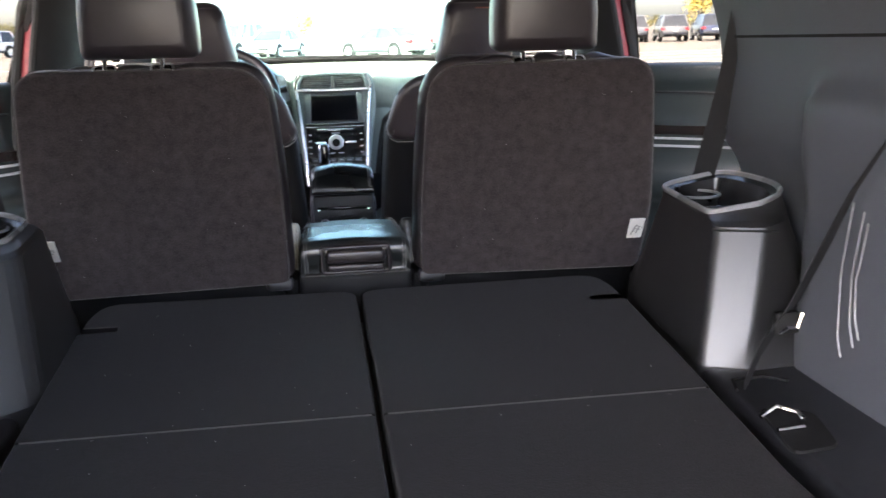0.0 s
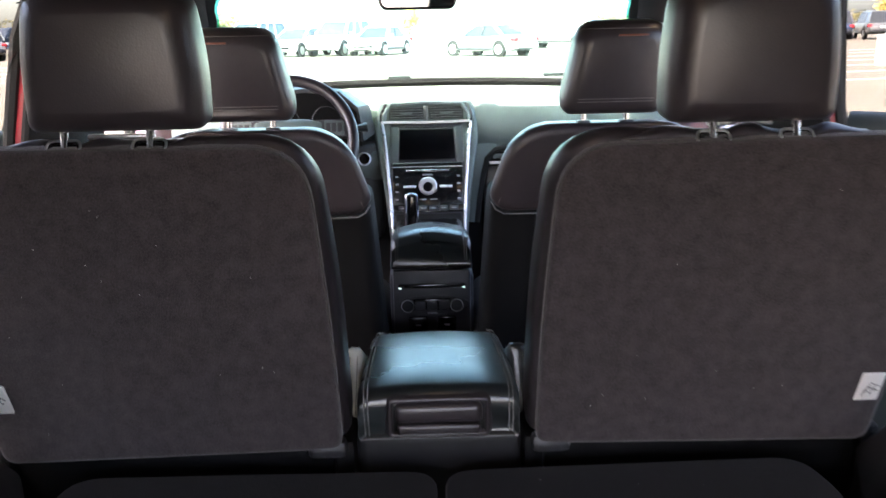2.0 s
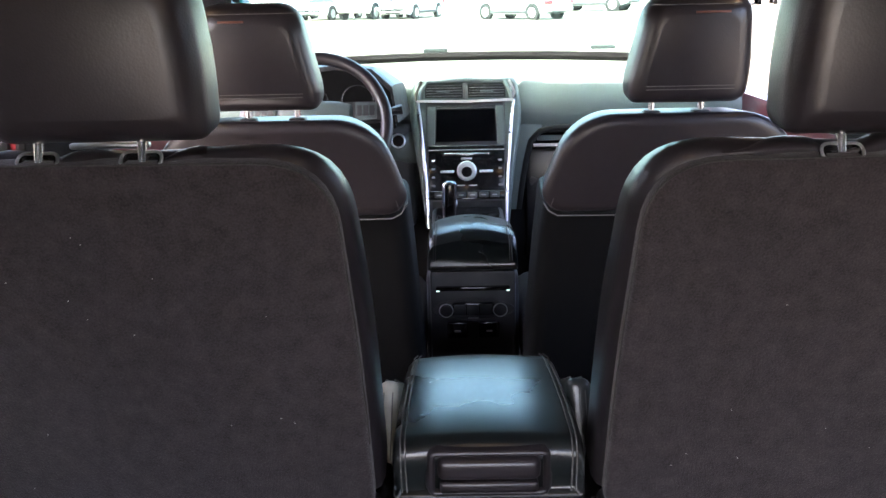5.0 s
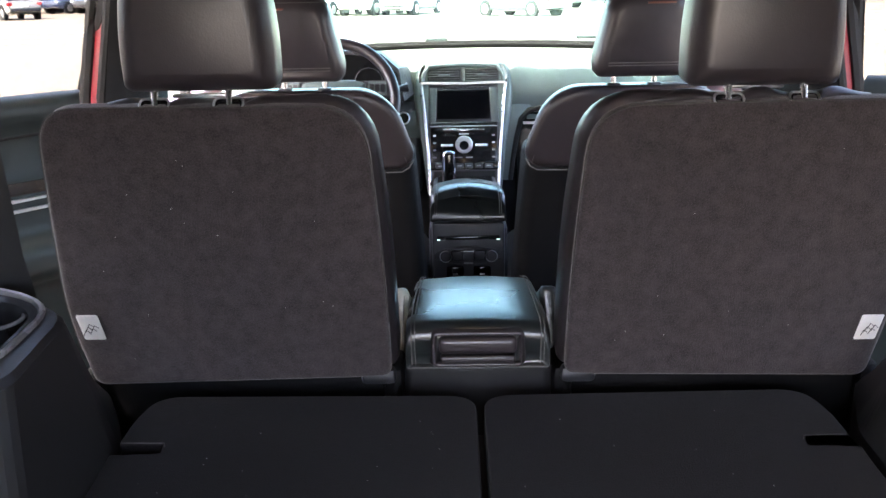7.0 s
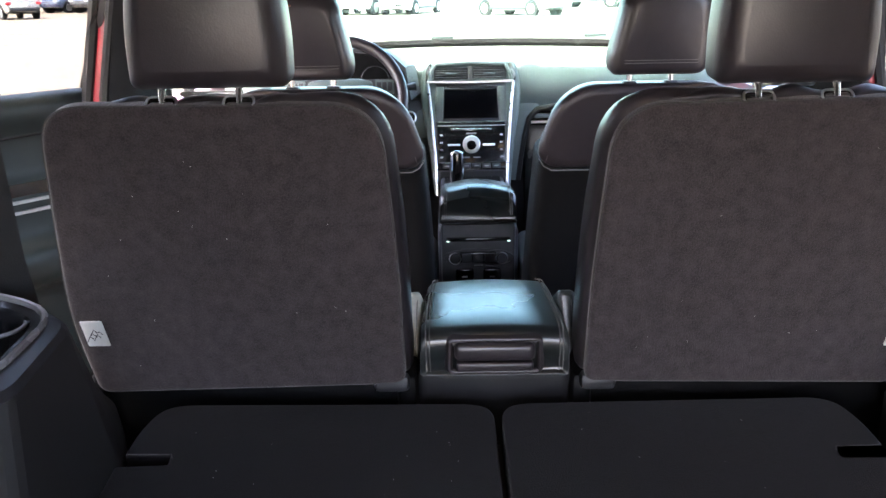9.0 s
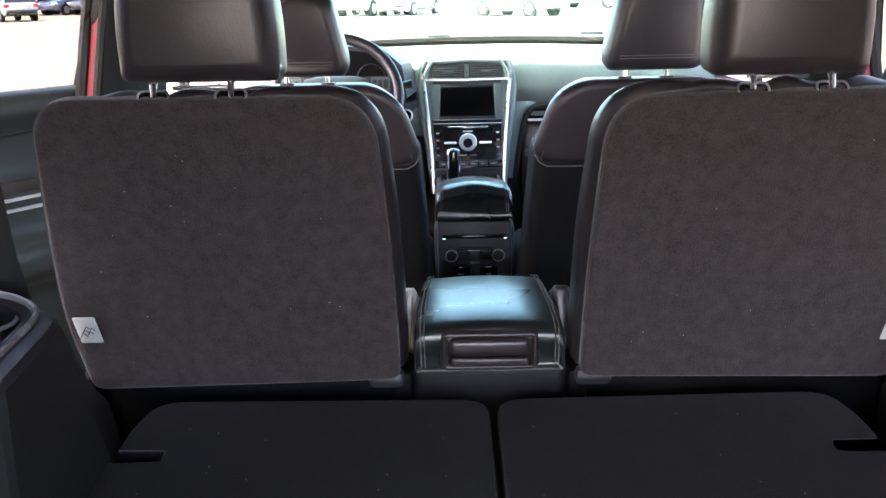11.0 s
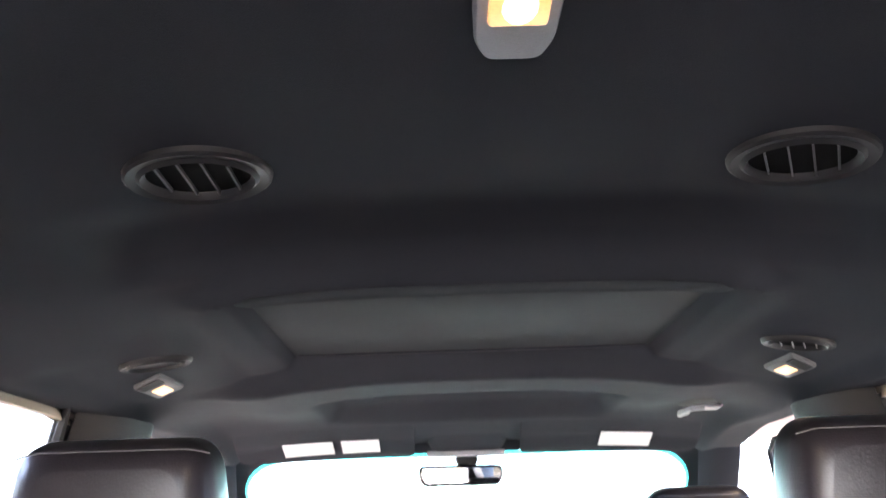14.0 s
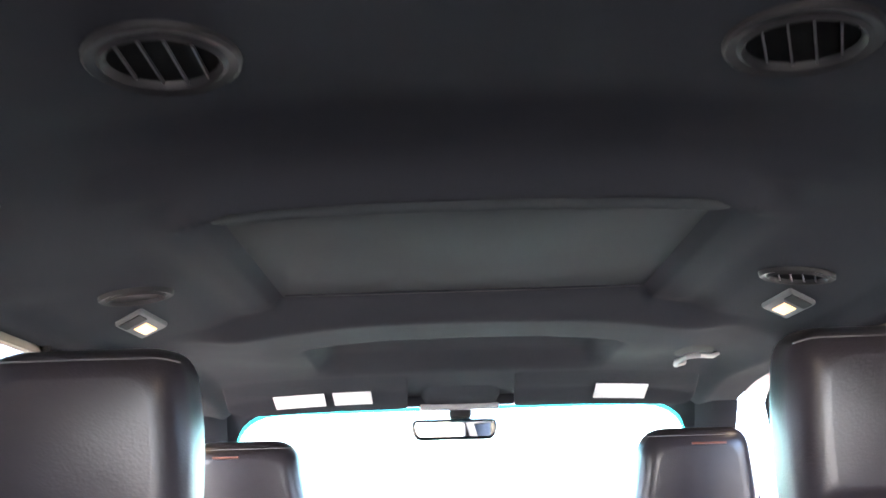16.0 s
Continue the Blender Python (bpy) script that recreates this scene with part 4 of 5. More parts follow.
for y, zt, zb, hw in ((2.088, 0.862, 0.838, 0.116), (2.080, 0.874, 0.833, 0.121), (2.0795, 0.893, 0.832, 0.1235), (2.083, 0.902, 0.832, 0.1245), (2.092, 0.909, 0.832, 0.125), (2.108, 0.912, 0.832, 0.125), (2.20, 0.908, 0.832, 0.125), (2.30, 0.901, 0.834, 0.123), (2.39, 0.895, 0.836, 0.119), (2.425, 0.886, 0.838, 0.115), (2.442, 0.868, 0.84, 0.108)):
    sec = rounded([(-hw, zt - 0.004), (-hw, zb), (hw, zb), (hw, zt - 0.004), (0.0, zt + 0.004)], [0.016, 0.006, 0.006, 0.016, 0.3], 6)
    ringsl.append([Vector((p.x, y, p.y)) for p in sec])
lid = part("armrest_lid", loft(ringsl), LEATHER_TOP, t, "padded black leather armrest lid", 50)
for s in (-1, 1):
    for d in (0.0, 0.006):
        part("stitching", tube([(s * (0.113 - d), 2.0795, 0.840), (s * (0.114 - d), 2.0785, 0.874), (s * (0.114 - d), 2.0785, 0.892), (s * (0.114 - d), 2.083, 0.9035), (s * (0.114 - d), 2.092, 0.9105), (s * (0.114 - d), 2.108, 0.9132), (s * (0.114 - d), 2.20, 0.9092), (s * (0.112 - d), 2.30, 0.9025), (s * (0.108 - d), 2.39, 0.8965), (s * (0.104 - d), 2.425, 0.8875)], 0.0011, 5), STITCH, lid)
hf = rounded([(-0.079, 0.901), (-0.079, 0.836), (0.079, 0.836), (0.079, 0.901)], 0.012, 4)
frame_o = [[Vector((p.x, 2.094 - y, p.y)) for p in inset(hf, d)] for y, d in ((0.006, -0.004), (0.018, 0.0), (0.021, 0.003), (0.020, 0.007), (0.014, 0.009))]
part("handle_surround", loft(frame_o, cap=False), LEATHER, lid, "raised leather surround", 70)
part("pull_handle", rbox(-0.067, 0.067, 2.066, 2.088, 0.861, 0.893, 0.013, 5), LEATHER, lid, "padded leather pull handle")
part("handle_lip", rbox(-0.064, 0.064, 2.069, 2.088, 0.842, 0.859, 0.005, 3), LEATHER, lid, "leather pull lip")
part("face_seam", tube([(x, 2.081, 0.8335) for x in np.linspace(-0.115, 0.115, 6)], 0.0012, 5), STITCH, lid)

# ---- front console ----
t = thing("front_console", (0, 3.3, 0.47), "black front console with padded lid and rear climate controls", "console")
part("console_body", rbox(-0.108, 0.108, 3.01, 3.70, 0.47, 0.845, 0.015, 3), PLASTIC, t, "black plastic console body")
rl = []
for y, zt, zb, hw in ((2.985, 0.918, 0.872, 0.094), (2.978, 0.930, 0.865, 0.098), (2.985, 0.943, 0.862, 0.100), (3.005, 0.951, 0.862, 0.101), (3.06, 0.951, 0.862, 0.101), (3.20, 0.932, 0.855, 0.100), (3.30, 0.911, 0.85, 0.096), (3.325, 0.892, 0.85, 0.09)):
    sec = rounded([(-hw, zt - 0.010), (-hw - 0.004, zb), (hw + 0.004, zb), (hw, zt - 0.010), (0.0, zt + 0.012)], [0.018, 0.006, 0.006, 0.018, 0.3], 6)
    rl.append([Vector((p.x, y, p.y)) for p in sec])
lid = part("console_lid", loft(rl), LEATHER_TOP, t, "padded black leather console lid", 50)
for s in (-1, 1):
    for d in (0, 0.005):
        part("stitching", tube([(s * (0.090 - d), 2.980, 0.885), (s * (0.088 - d), 2.977, 0.93), (s * (0.086 - d), 2.990, 0.9505), (s * (0.086 - d), 3.06, 0.956)], 0.001, 5), STITCH, lid)
pan = part("rear_panel", rbox(-0.100, 0.100, 2.992, 3.03, 0.50, 0.858, 0.01, 2), PLASTIC, t)
part("shelf_lip", rbox(-0.085, 0.085, 2.982, 3.0, 0.812, 0.822, 0.003), GLOSS, t)
for s in (-1, 1):
    part("lit_marker", rbox(s * 0.081 - 0.004, s * 0.081 + 0.004, 2.979, 2.984, 0.812, 0.8148, 0.001), MARKER, t, "small lit marker")
    k = part("climate_knob", disc((s * 0.0625, 2.994, 0.766), (0, -1, 0), 0.016, 0.016, 24, 0.003), PLASTIC, t, "round climate knob")
    part("knob_ring", ring((s * 0.0625, 2.981, 0.766), (0, -1, 0), 0.0155, 0.0015, 24, 6), SATIN, k)
    part("outlet", rbox(s * 0.037 - 0.024, s * 0.037 + 0.024, 2.984, 2.995, 0.695, 0.735, 0.005), GLOSS, t, "power outlet cover")
    part("outlet_mark", rbox(s * 0.037 - 0.007, s * 0.037 + 0.007, 2.9825, 2.985, 0.712, 0.716, 0.0), PLASTIC_GREY, t)
part("control_strip", rbox(-0.048, 0.048, 2.985, 2.996, 0.752, 0.782, 0.004), GLOSS, t)
for k in range(3):
    part("button", rbox(-0.045 + 0.0305 * k, -0.0165 + 0.0305 * k, 2.981, 2.987, 0.755, 0.779, 0.002), PLASTIC, t)
part("button_mark", rbox(-0.012, 0.012, 2.98, 2.984, 0.745, 0.748, 0.0), PLASTIC_GREY, t)
part("control_frame", ring((0, 2.985, 0.766), (0, -1, 0), 0.05, 0.002, 32, 6, 1.9, 0.5), PLASTIC, t)
# shifter
part("shift_boot", rbox(-0.095, 0.095, 3.38, 3.66, 0.83, 0.855, 0.01), GLOSS, t)
sh = part("shift_lever", rbox(-0.071, -0.033, 3.42, 3.45, 0.84, 0.980, 0.012, 3), GLOSS, t, "shift lever with chrome edges")
for s in (-1, 1):
    part("chrome_edge", tube([(-0.052 + s * 0.016, 3.417, 0.858), (-0.052 + s * 0.017, 3.415, 0.93), (-0.052 + s * 0.015, 3.417, 0.974), (-0.052, 3.418, 0.979)], 0.0048, 8), CHROME, sh)

# ---- dashboard ----
t = thing("dashboard", (0, 3.9, 0.47), "dark grey soft-touch dashboard reflecting the sky", "dashboard")
prof = [(4.36, 1.05), (4.37, 1.195), (4.26, 1.236), (4.10, 1.250), (3.98, 1.248), (3.90, 1.232), (3.862, 1.20), (3.85, 1.13), (3.855, 1.075), (3.87, 1.052), (3.93, 1.035)]
prof_low = [(4.36, 1.03), (3.95, 1.03), (3.95, 0.96), (3.90, 0.90), (3.87, 0.70), (3.92, 0.50), (4.36, 0.47)]
secs, secs_low = [], []
for x in np.linspace(-0.84, 0.84, 29):
    e = smooth(0.55, 0.84, abs(x))
    secs.append([Vector((x, y - 0.10 * e * smooth(4.1, 3.8, y) - 0.05 * (x / 0.84) ** 2 * smooth(4.0, 4.36, y), z - 0.025 * (x / 0.84) ** 2 * smooth(1.0, 1.2, z))) for y, z in prof])
    secs_low.append([Vector((x, y - 0.10 * e * smooth(4.1, 3.8, y), z)) for y, z in prof_low])
part("lower_dash", loft(secs_low), VINYL, t, "black lower dash panel", 50)
part("dash_pad", loft(secs), DASH, t, "dark soft dash pad", 50)
part("cowl_edge", tube([(x, 4.135 - 0.09 * (x / 0.75) ** 2, 1.2715 - 0.02 * (x / 0.75) ** 2) for x in np.linspace(-0.77, 0.77, 25)], 0.015, 8), COWL, t, "black windscreen base edge")
for x in (-0.10, 0.52):
    part("wiper_pivot", rbox(x - 0.045, x + 0.045, 4.39, 4.43, 1.272, 1.286, 0.005), RUBBER, t)
part("glovebox_trim", tube([(0.168, 3.848, 0.80), (0.178, 3.848, 0.88), (0.190, 3.848, 0.955), (0.206, 3.848, 1.02), (0.236, 3.846, 1.052), (0.29, 3.842, 1.064), (0.70, 3.78, 1.066)], 0.010, 8), RUBBER, t, "black glovebox surround")
for sd, rows in ((1, ((1.11, 0.30, 3.872), (1.075, 0.25, 3.856), (1.05, 0.23, 3.848), (1.02, 0.206, 3.844), (0.955, 0.190, 3.842), (0.88, 0.178, 3.842), (0.80, 0.168, 3.842))), (-1, ((1.14, 0.30, 3.872), (1.09, 0.29, 3.83), (1.06, 0.28, 3.80), (1.02, 0.27, 3.792), (0.985, 0.24, 3.792), (0.965, 0.20, 3.80)))):
    part("knee_panel", loft([[Vector((sd * x, y, z)) for x, y in ((0.10, yp + 0.05), (0.10, yp + 0.02), (0.13, yp + 0.004), (0.3 * 0.13 + 0.7 * xo, yp), (xo, yp + 0.004), (xo, yp + 0.05))] for z, xo, yp in rows]), DASH, t, "grey panel beside the centre stack", 60)
part("glove_strip", strap([(0.215, 3.852, 1.006), (0.45, 3.846, 1.008), (0.72, 3.79, 1.008)], 0.009, 0.006, (0, 0, 1)), SATIN, t, "satin silver strip")
part("glove_ledge", strap([(0.228, 3.856, 1.028), (0.45, 3.850, 1.030), (0.72, 3.794, 1.030)], 0.016, 0.006, (0, 0.3, 1)), DASH, t, "grey glovebox ledge")
part("glovebox", rbox(0.19, 0.74, 3.86, 3.93, 0.62, 1.0, 0.02), GLOSSTRAY, t, "black glovebox lid")


def SP(u, v, w=0.0):
    """A place on the sloping centre stack: w comes out towards the cabin."""
    v -= 0.07 * max(v - 1.02, 0)
    return (u * (1 - 0.05 * smooth(1.02, 1.16, v)), 3.742 + 0.40 * (v - 0.95) - w * 0.93, v)


def stack_box(u0, u1, v0, v1, w0, w1, r=0.003):
    return rbox(u0, u1, w0, w1, v0, v1, r, 2, lambda x, y, z: SP(x, z, y))


body = rounded([(-0.160, 1.243), (-0.176, 1.20), (-0.183, 1.13), (-0.150, 0.97), (-0.128, 0.78), (0.128, 0.78), (0.150, 0.97), (0.183, 1.13), (0.176, 1.20), (0.160, 1.243)], [0.03, 0.04, 0.06, 0.1, 0.01, 0.01, 0.1, 0.06, 0.04, 0.03], 5)
st = part("centre_panel", cushion(body, 0.16, 0.014, 0.0, lambda u, v, w: SP(u, v, -w)), DASH, t, "centre stack housing")
part("stack_face", stack_box(-0.128, 0.128, 0.80, 1.165, -0.004, 0.004), PLASTIC, st)
for s in (-1, 1):
    part("silver_trim", tube([SP(s * u, v, 0.006) for u, v in ((0.118, 0.785), (0.121, 0.85), (0.126, 0.93), (0.134, 1.02), (0.145, 1.10), (0.158, 1.175))], 0.0055, 10), BRIGHTTRIM, st, "satin silver side trim")
    part("silver_cap", strap([SP(s * u, v, 0.006) for u, v in ((0.158, 1.165), (0.160, 1.190), (0.143, 1.228))], 0.008, 0.012, (1, 0, 0)), BRIGHTTRIM, st)
    part("bezel", stack_box(s * 0.1105 - 0.013, s * 0.1105 + 0.013, 1.025, 1.155, 0.0, 0.008), DASHDARK, st, "dark grey screen bezel")
part("screen", stack_box(-0.094, 0.094, 1.036, 1.140, 0.003, 0.0085, 0.002), SCREEN, st, "dark touch screen")
part("screen_frame", stack_box(-0.125, 0.125, 1.148, 1.160, 0.002, 0.009), PLASTIC, st)
part("upper_rail", strap([SP(u, 1.1635 + 0.003 * abs(u) / 0.15, 0.011) for u in np.linspace(-0.157, 0.157, 9)], 0.007, 0.010, (0, 0, 1)), SATIN, st, "satin silver rail")
part("vent_arch", tube([SP(u, v, 0.006) for u, v in ((-0.152, 1.168), (-0.148, 1.195), (-0.125, 1.226), (0.0, 1.232), (0.125, 1.226), (0.148, 1.195), (0.152, 1.168))], 0.008, 8), DASH, st)
for s in (-1, 1):
    x0, x1 = (0.008, 0.132) if s > 0 else (-0.132, -0.008)
    v = part("air_vent", stack_box(x0, x1, 1.174, 1.218, -0.002, 0.003, 0.002), RUBBER, st, "black air vent")
    for k in range(5):
        part("slat", stack_box(x0 + 0.004, x1 - 0.004, 1.179 + 0.0085 * k, 1.1815 + 0.0085 * k, 0.002, 0.008, 0.001), PLASTIC, v)
    part("vent_tab", stack_box(s * 0.070 - 0.021, s * 0.070 + 0.021, 1.192, 1.197, 0.008, 0.012, 0.002), DASHDARK, v, "grey vent tab")
part("vent_divider", stack_box(-0.008, 0.008, 1.170, 1.222, 0.0, 0.008, 0.003), SLAT, st)
pn = part("audio_panel", stack_box(-0.117, 0.117, 0.868, 1.024, 0.002, 0.008), GLOSS, st, "gloss black audio panel")
part("panel_split", stack_box(-0.117, 0.117, 1.010, 1.0125, 0.008, 0.0095, 0.0), PLASTIC_GREY, pn)
part("disc_slot", stack_box(-0.07, 0.07, 0.996, 1.002, 0.008, 0.0105, 0.001), CHROME, pn, "chrome disc slot")
part("name_bar", stack_box(-0.017, 0.017, 0.983, 0.988, 0.008, 0.0095, 0.0), PLASTIC_GREY, pn)
kn = part("volume_knob", disc(SP(0, 0.9485, 0.006), (0, -0.93, 0.37), 0.0305, 0.012, 32, 0.004), SATIN, pn, "chrome ringed volume knob")
part("knob_face", disc(SP(0, 0.9485, 0.0185), (0, -0.93, 0.37), 0.0165, 0.003, 24, 0.001), GLOSS, kn)
for s in (-1, 1):
    part("seek_bar", stack_box(s * 0.060 - 0.021, s * 0.060 + 0.021, 0.945, 0.952, 0.008, 0.011, 0.002), SATIN, pn, "silver bar button")
    for k in range(4):
        part("button_mark", stack_box(s * 0.103 - 0.005, s * 0.103 + 0.005, 0.906 + 0.024 * k, 0.911 + 0.024 * k, 0.008, 0.0095, 0.0), PLASTIC_GREY, pn)
    part("button_mark", stack_box(s * 0.018 - 0.012, s * 0.018 + 0.012, 0.9065, 0.9095, 0.008, 0.0095, 0.0), PLASTIC_GREY, pn)
cl = part("climate_panel", stack_box(-0.117, 0.117, 0.868, 0.893, 0.008, 0.012, 0.002), GLOSS, pn)
for k in range(6):
    part("button", stack_box(-0.100 + 0.034 * k, -0.071 + 0.034 * k, 0.873, 0.889, 0.012, 0.015, 0.002), PLASTIC, cl)
    part("button_mark", stack_box(-0.093 + 0.034 * k, -0.078 + 0.034 * k, 0.880, 0.883, 0.015, 0.016, 0.0), PLASTIC_GREY, cl)
part("cubby", stack_box(-0.108, 0.108, 0.78, 0.862, 0.0, 0.005), RUBBER, st, "dark open cubby")
# driver's side: start button, instrument hood, wheel
part("column_shroud", rbox(-0.62, -0.15, 3.80, 3.95, 0.75, 1.10, 0.04, 3), PLASTIC, t)
bt = part("start_button", disc((-0.212, 3.80, 1.035), (0.1, -1, 0.25), 0.019, 0.012, 24, 0.003), GLOSS, t, "round start button")
part("button_ring", ring((-0.2115, 3.789, 1.038), (0.1, -1, 0.25), 0.0205, 0.003, 28, 6), SATIN, bt)
part("instrument_hood", loft([[Vector((-0.375 + a * w, y, z0 + h * b)) for a, b in ((-1, 0), (-0.92, 0.62), (-0.6, 0.93), (0, 1.0), (0.6, 0.93), (0.92, 0.62), (1, 0))] for y, w, z0, h in ((3.60, 0.178, 1.12, 0.165), (3.63, 0.182, 1.12, 0.172), (3.80, 0.20, 1.12, 0.155), (3.98, 0.20, 1.12, 0.11))]), PLASTIC, t, "hood over the instruments")
cl = part("instrument_panel", loft([[Vector((-0.375 + a * w, y, 1.105 + 0.168 * b)) for a, b in ((-1, 0), (-0.92, 0.62), (-0.6, 0.93), (0, 1.0), (0.6, 0.93), (0.92, 0.62), (1, 0))] for y, w in ((3.592, 0.172), (3.602, 0.172))]), COWL, t, "dark instrument cluster")
for x in (-0.44, -0.31):
    part("gauge_ring", ring((x, 3.588, 1.185), (0, -1, 0.1), 0.045, 0.0015, 24, 6), GAUGE, cl)
t = thing("steering_wheel", (-0.372, 3.30, 1.15), "black leather steering wheel with satin spoke trim", "steering wheel")
C, NRM = Vector((-0.385, 3.275, 1.157)), Vector((0, -0.91, 0.41))
Q = NRM.to_track_quat("Z", "Y").to_matrix()


def WP(u, v, w=0.0):
    return C + Q @ Vector((u, v, w))


part("rim", ring(C, NRM, 0.180, 0.0165, 48, 10), LEATHER, t, "black leather rim")
part("hub", cushion(rounded([(-0.098, 0.058), (-0.098, 0.008), (-0.055, -0.07), (0.055, -0.07), (0.098, 0.008), (0.098, 0.058), (0.05, 0.066), (-0.05, 0.066)], 0.012, 5), 0.05, 0.014, 0.010, lambda u, v, w: WP(u, v, 0.012 - w)), DASH, t, "padded hub cover")
badge = part("badge", disc(WP(0, 0.005, 0.022), NRM, 0.019, 0.005, 24, 0.002), BADGE, t, "oval blue badge")
for s in (-1, 1):
    sp = part("spoke", loft([[WP(s * u, v + dv, w) for dv, w in ((hv, 0.008), (-hv, 0.008), (-hv, -0.012), (hv, -0.012))] for u, v, hv in ((0.055, 0.030, 0.030), (0.11, 0.034, 0.027), (0.172, 0.036, 0.024))]), PLASTIC, t)
    part("switch_pad", loft([[WP(s * u, v + dv, w) for dv, w in ((hv, 0.012), (-hv, 0.012), (-hv, 0.006), (hv, 0.006))] for u, v, hv in ((0.101, 0.034, 0.024), (0.155, 0.036, 0.020))]), DASH, sp, "dark grey switch pad")
    for k in range(3):
        part("switch", loft([[WP(s * (u + 0.016 * k), 0.036 + dv, w) for dv, w in ((0.013, 0.0145), (-0.013, 0.0145), (-0.013, 0.011), (0.013, 0.011))] for u in (0.106, 0.118)]), PLASTIC, sp)
part("lower_spoke", loft([[WP(u * 0.035, v, w) for u, w in ((-1, 0.006), (1, 0.006), (1, -0.01), (-1, -0.01))] for v in (-0.06, -0.178)]), SATIN, t)
part("column", tube([WP(0, 0, -0.03), WP(0, 0.03, -0.38)], 0.06, 14), PLASTIC, t)
part("stalk", tube([WP(0.06, 0.03, -0.07), WP(0.18, 0.055, -0.06), WP(0.215, 0.06, -0.06)], [0.007, 0.009, 0.014], 8), PLASTIC, t, "control stalk")

# ---- overhead: vents, lamps, visors, mirror ----
def roof_vent(x, y, w, h, turn, slats, name_label):
    t = thing("ceiling_vent", (x, y, hz(x, y)), name_label, "air vent", "ceiling vents")
    z0 = hz(x, y)
    sx = (hz(x + 0.02, y) - hz(x - 0.02, y)) / 0.04 
    c, sn = math.cos(radians(turn)), math.sin(radians(turn))

    def P(u, v, w_):
        px, py = u * c - v * sn, u * sn + v * c
        return Vector((x + px, y + py, z0 + sx * px - w_))
    n = 32

    def el(a, b, w_):
        return [P(math.cos(2 * math.pi * i / n) * a, math.sin(2 * math.pi * i / n) * b, w_) for i in range(n)]
    part("bezel", loft([el(w, h, 0.0), el(w * 0.99, h * 0.99, 0.005), el(w * 0.95, h * 0.94, 0.0075), el(w * 0.82, h * 0.79, 0.0055), el(w * 0.76, h * 0.71, 0.009), el(w * 0.70, h * 0.64, 0.004), el(w * 0.69, h * 0.62, -0.001)], cap=False), PLASTIC_VENT, t, "dark grey oval bezel", )
    part("backing", loft([el(w * 0.72, h * 0.66, 0.002), el(w * 0.3, h * 0.3, 0.0022)]), COWL, t)
    if slats == 0:
        part("shutter", loft([el(w * 0.70, h * 0.64, 0.0035), el(w * 0.3, h * 0.28, 0.0030)]), PLASTIC_VENT, t, "closed dark shutter")
    for k in range(slats):
        u = (k - (slats - 1) / 2) * w * 1.25 / slats
        vv = h * 0.62 * math.sqrt(max(1 - (u / (w * 0.72)) ** 2, 0.05))
        part("slat", loft([[P(u + 0.2 * f * vv + du, f * vv, ww) for du, ww in ((-0.0009, 0.002), (0.0009, 0.002), (0.0009, 0.006), (-0.0009, 0.006))] for f in (-1, 1)]), SLAT, t)
    return t


PLASTIC_VENT = mat("vent_plastic", (0.014, 0.0135, 0.0145), 0.5, vary=0.1, spec=0.25)
PLATE = mat("lamp_plate", (0.11, 0.11, 0.113), 0.6, vary=0.08, spec=0.15)
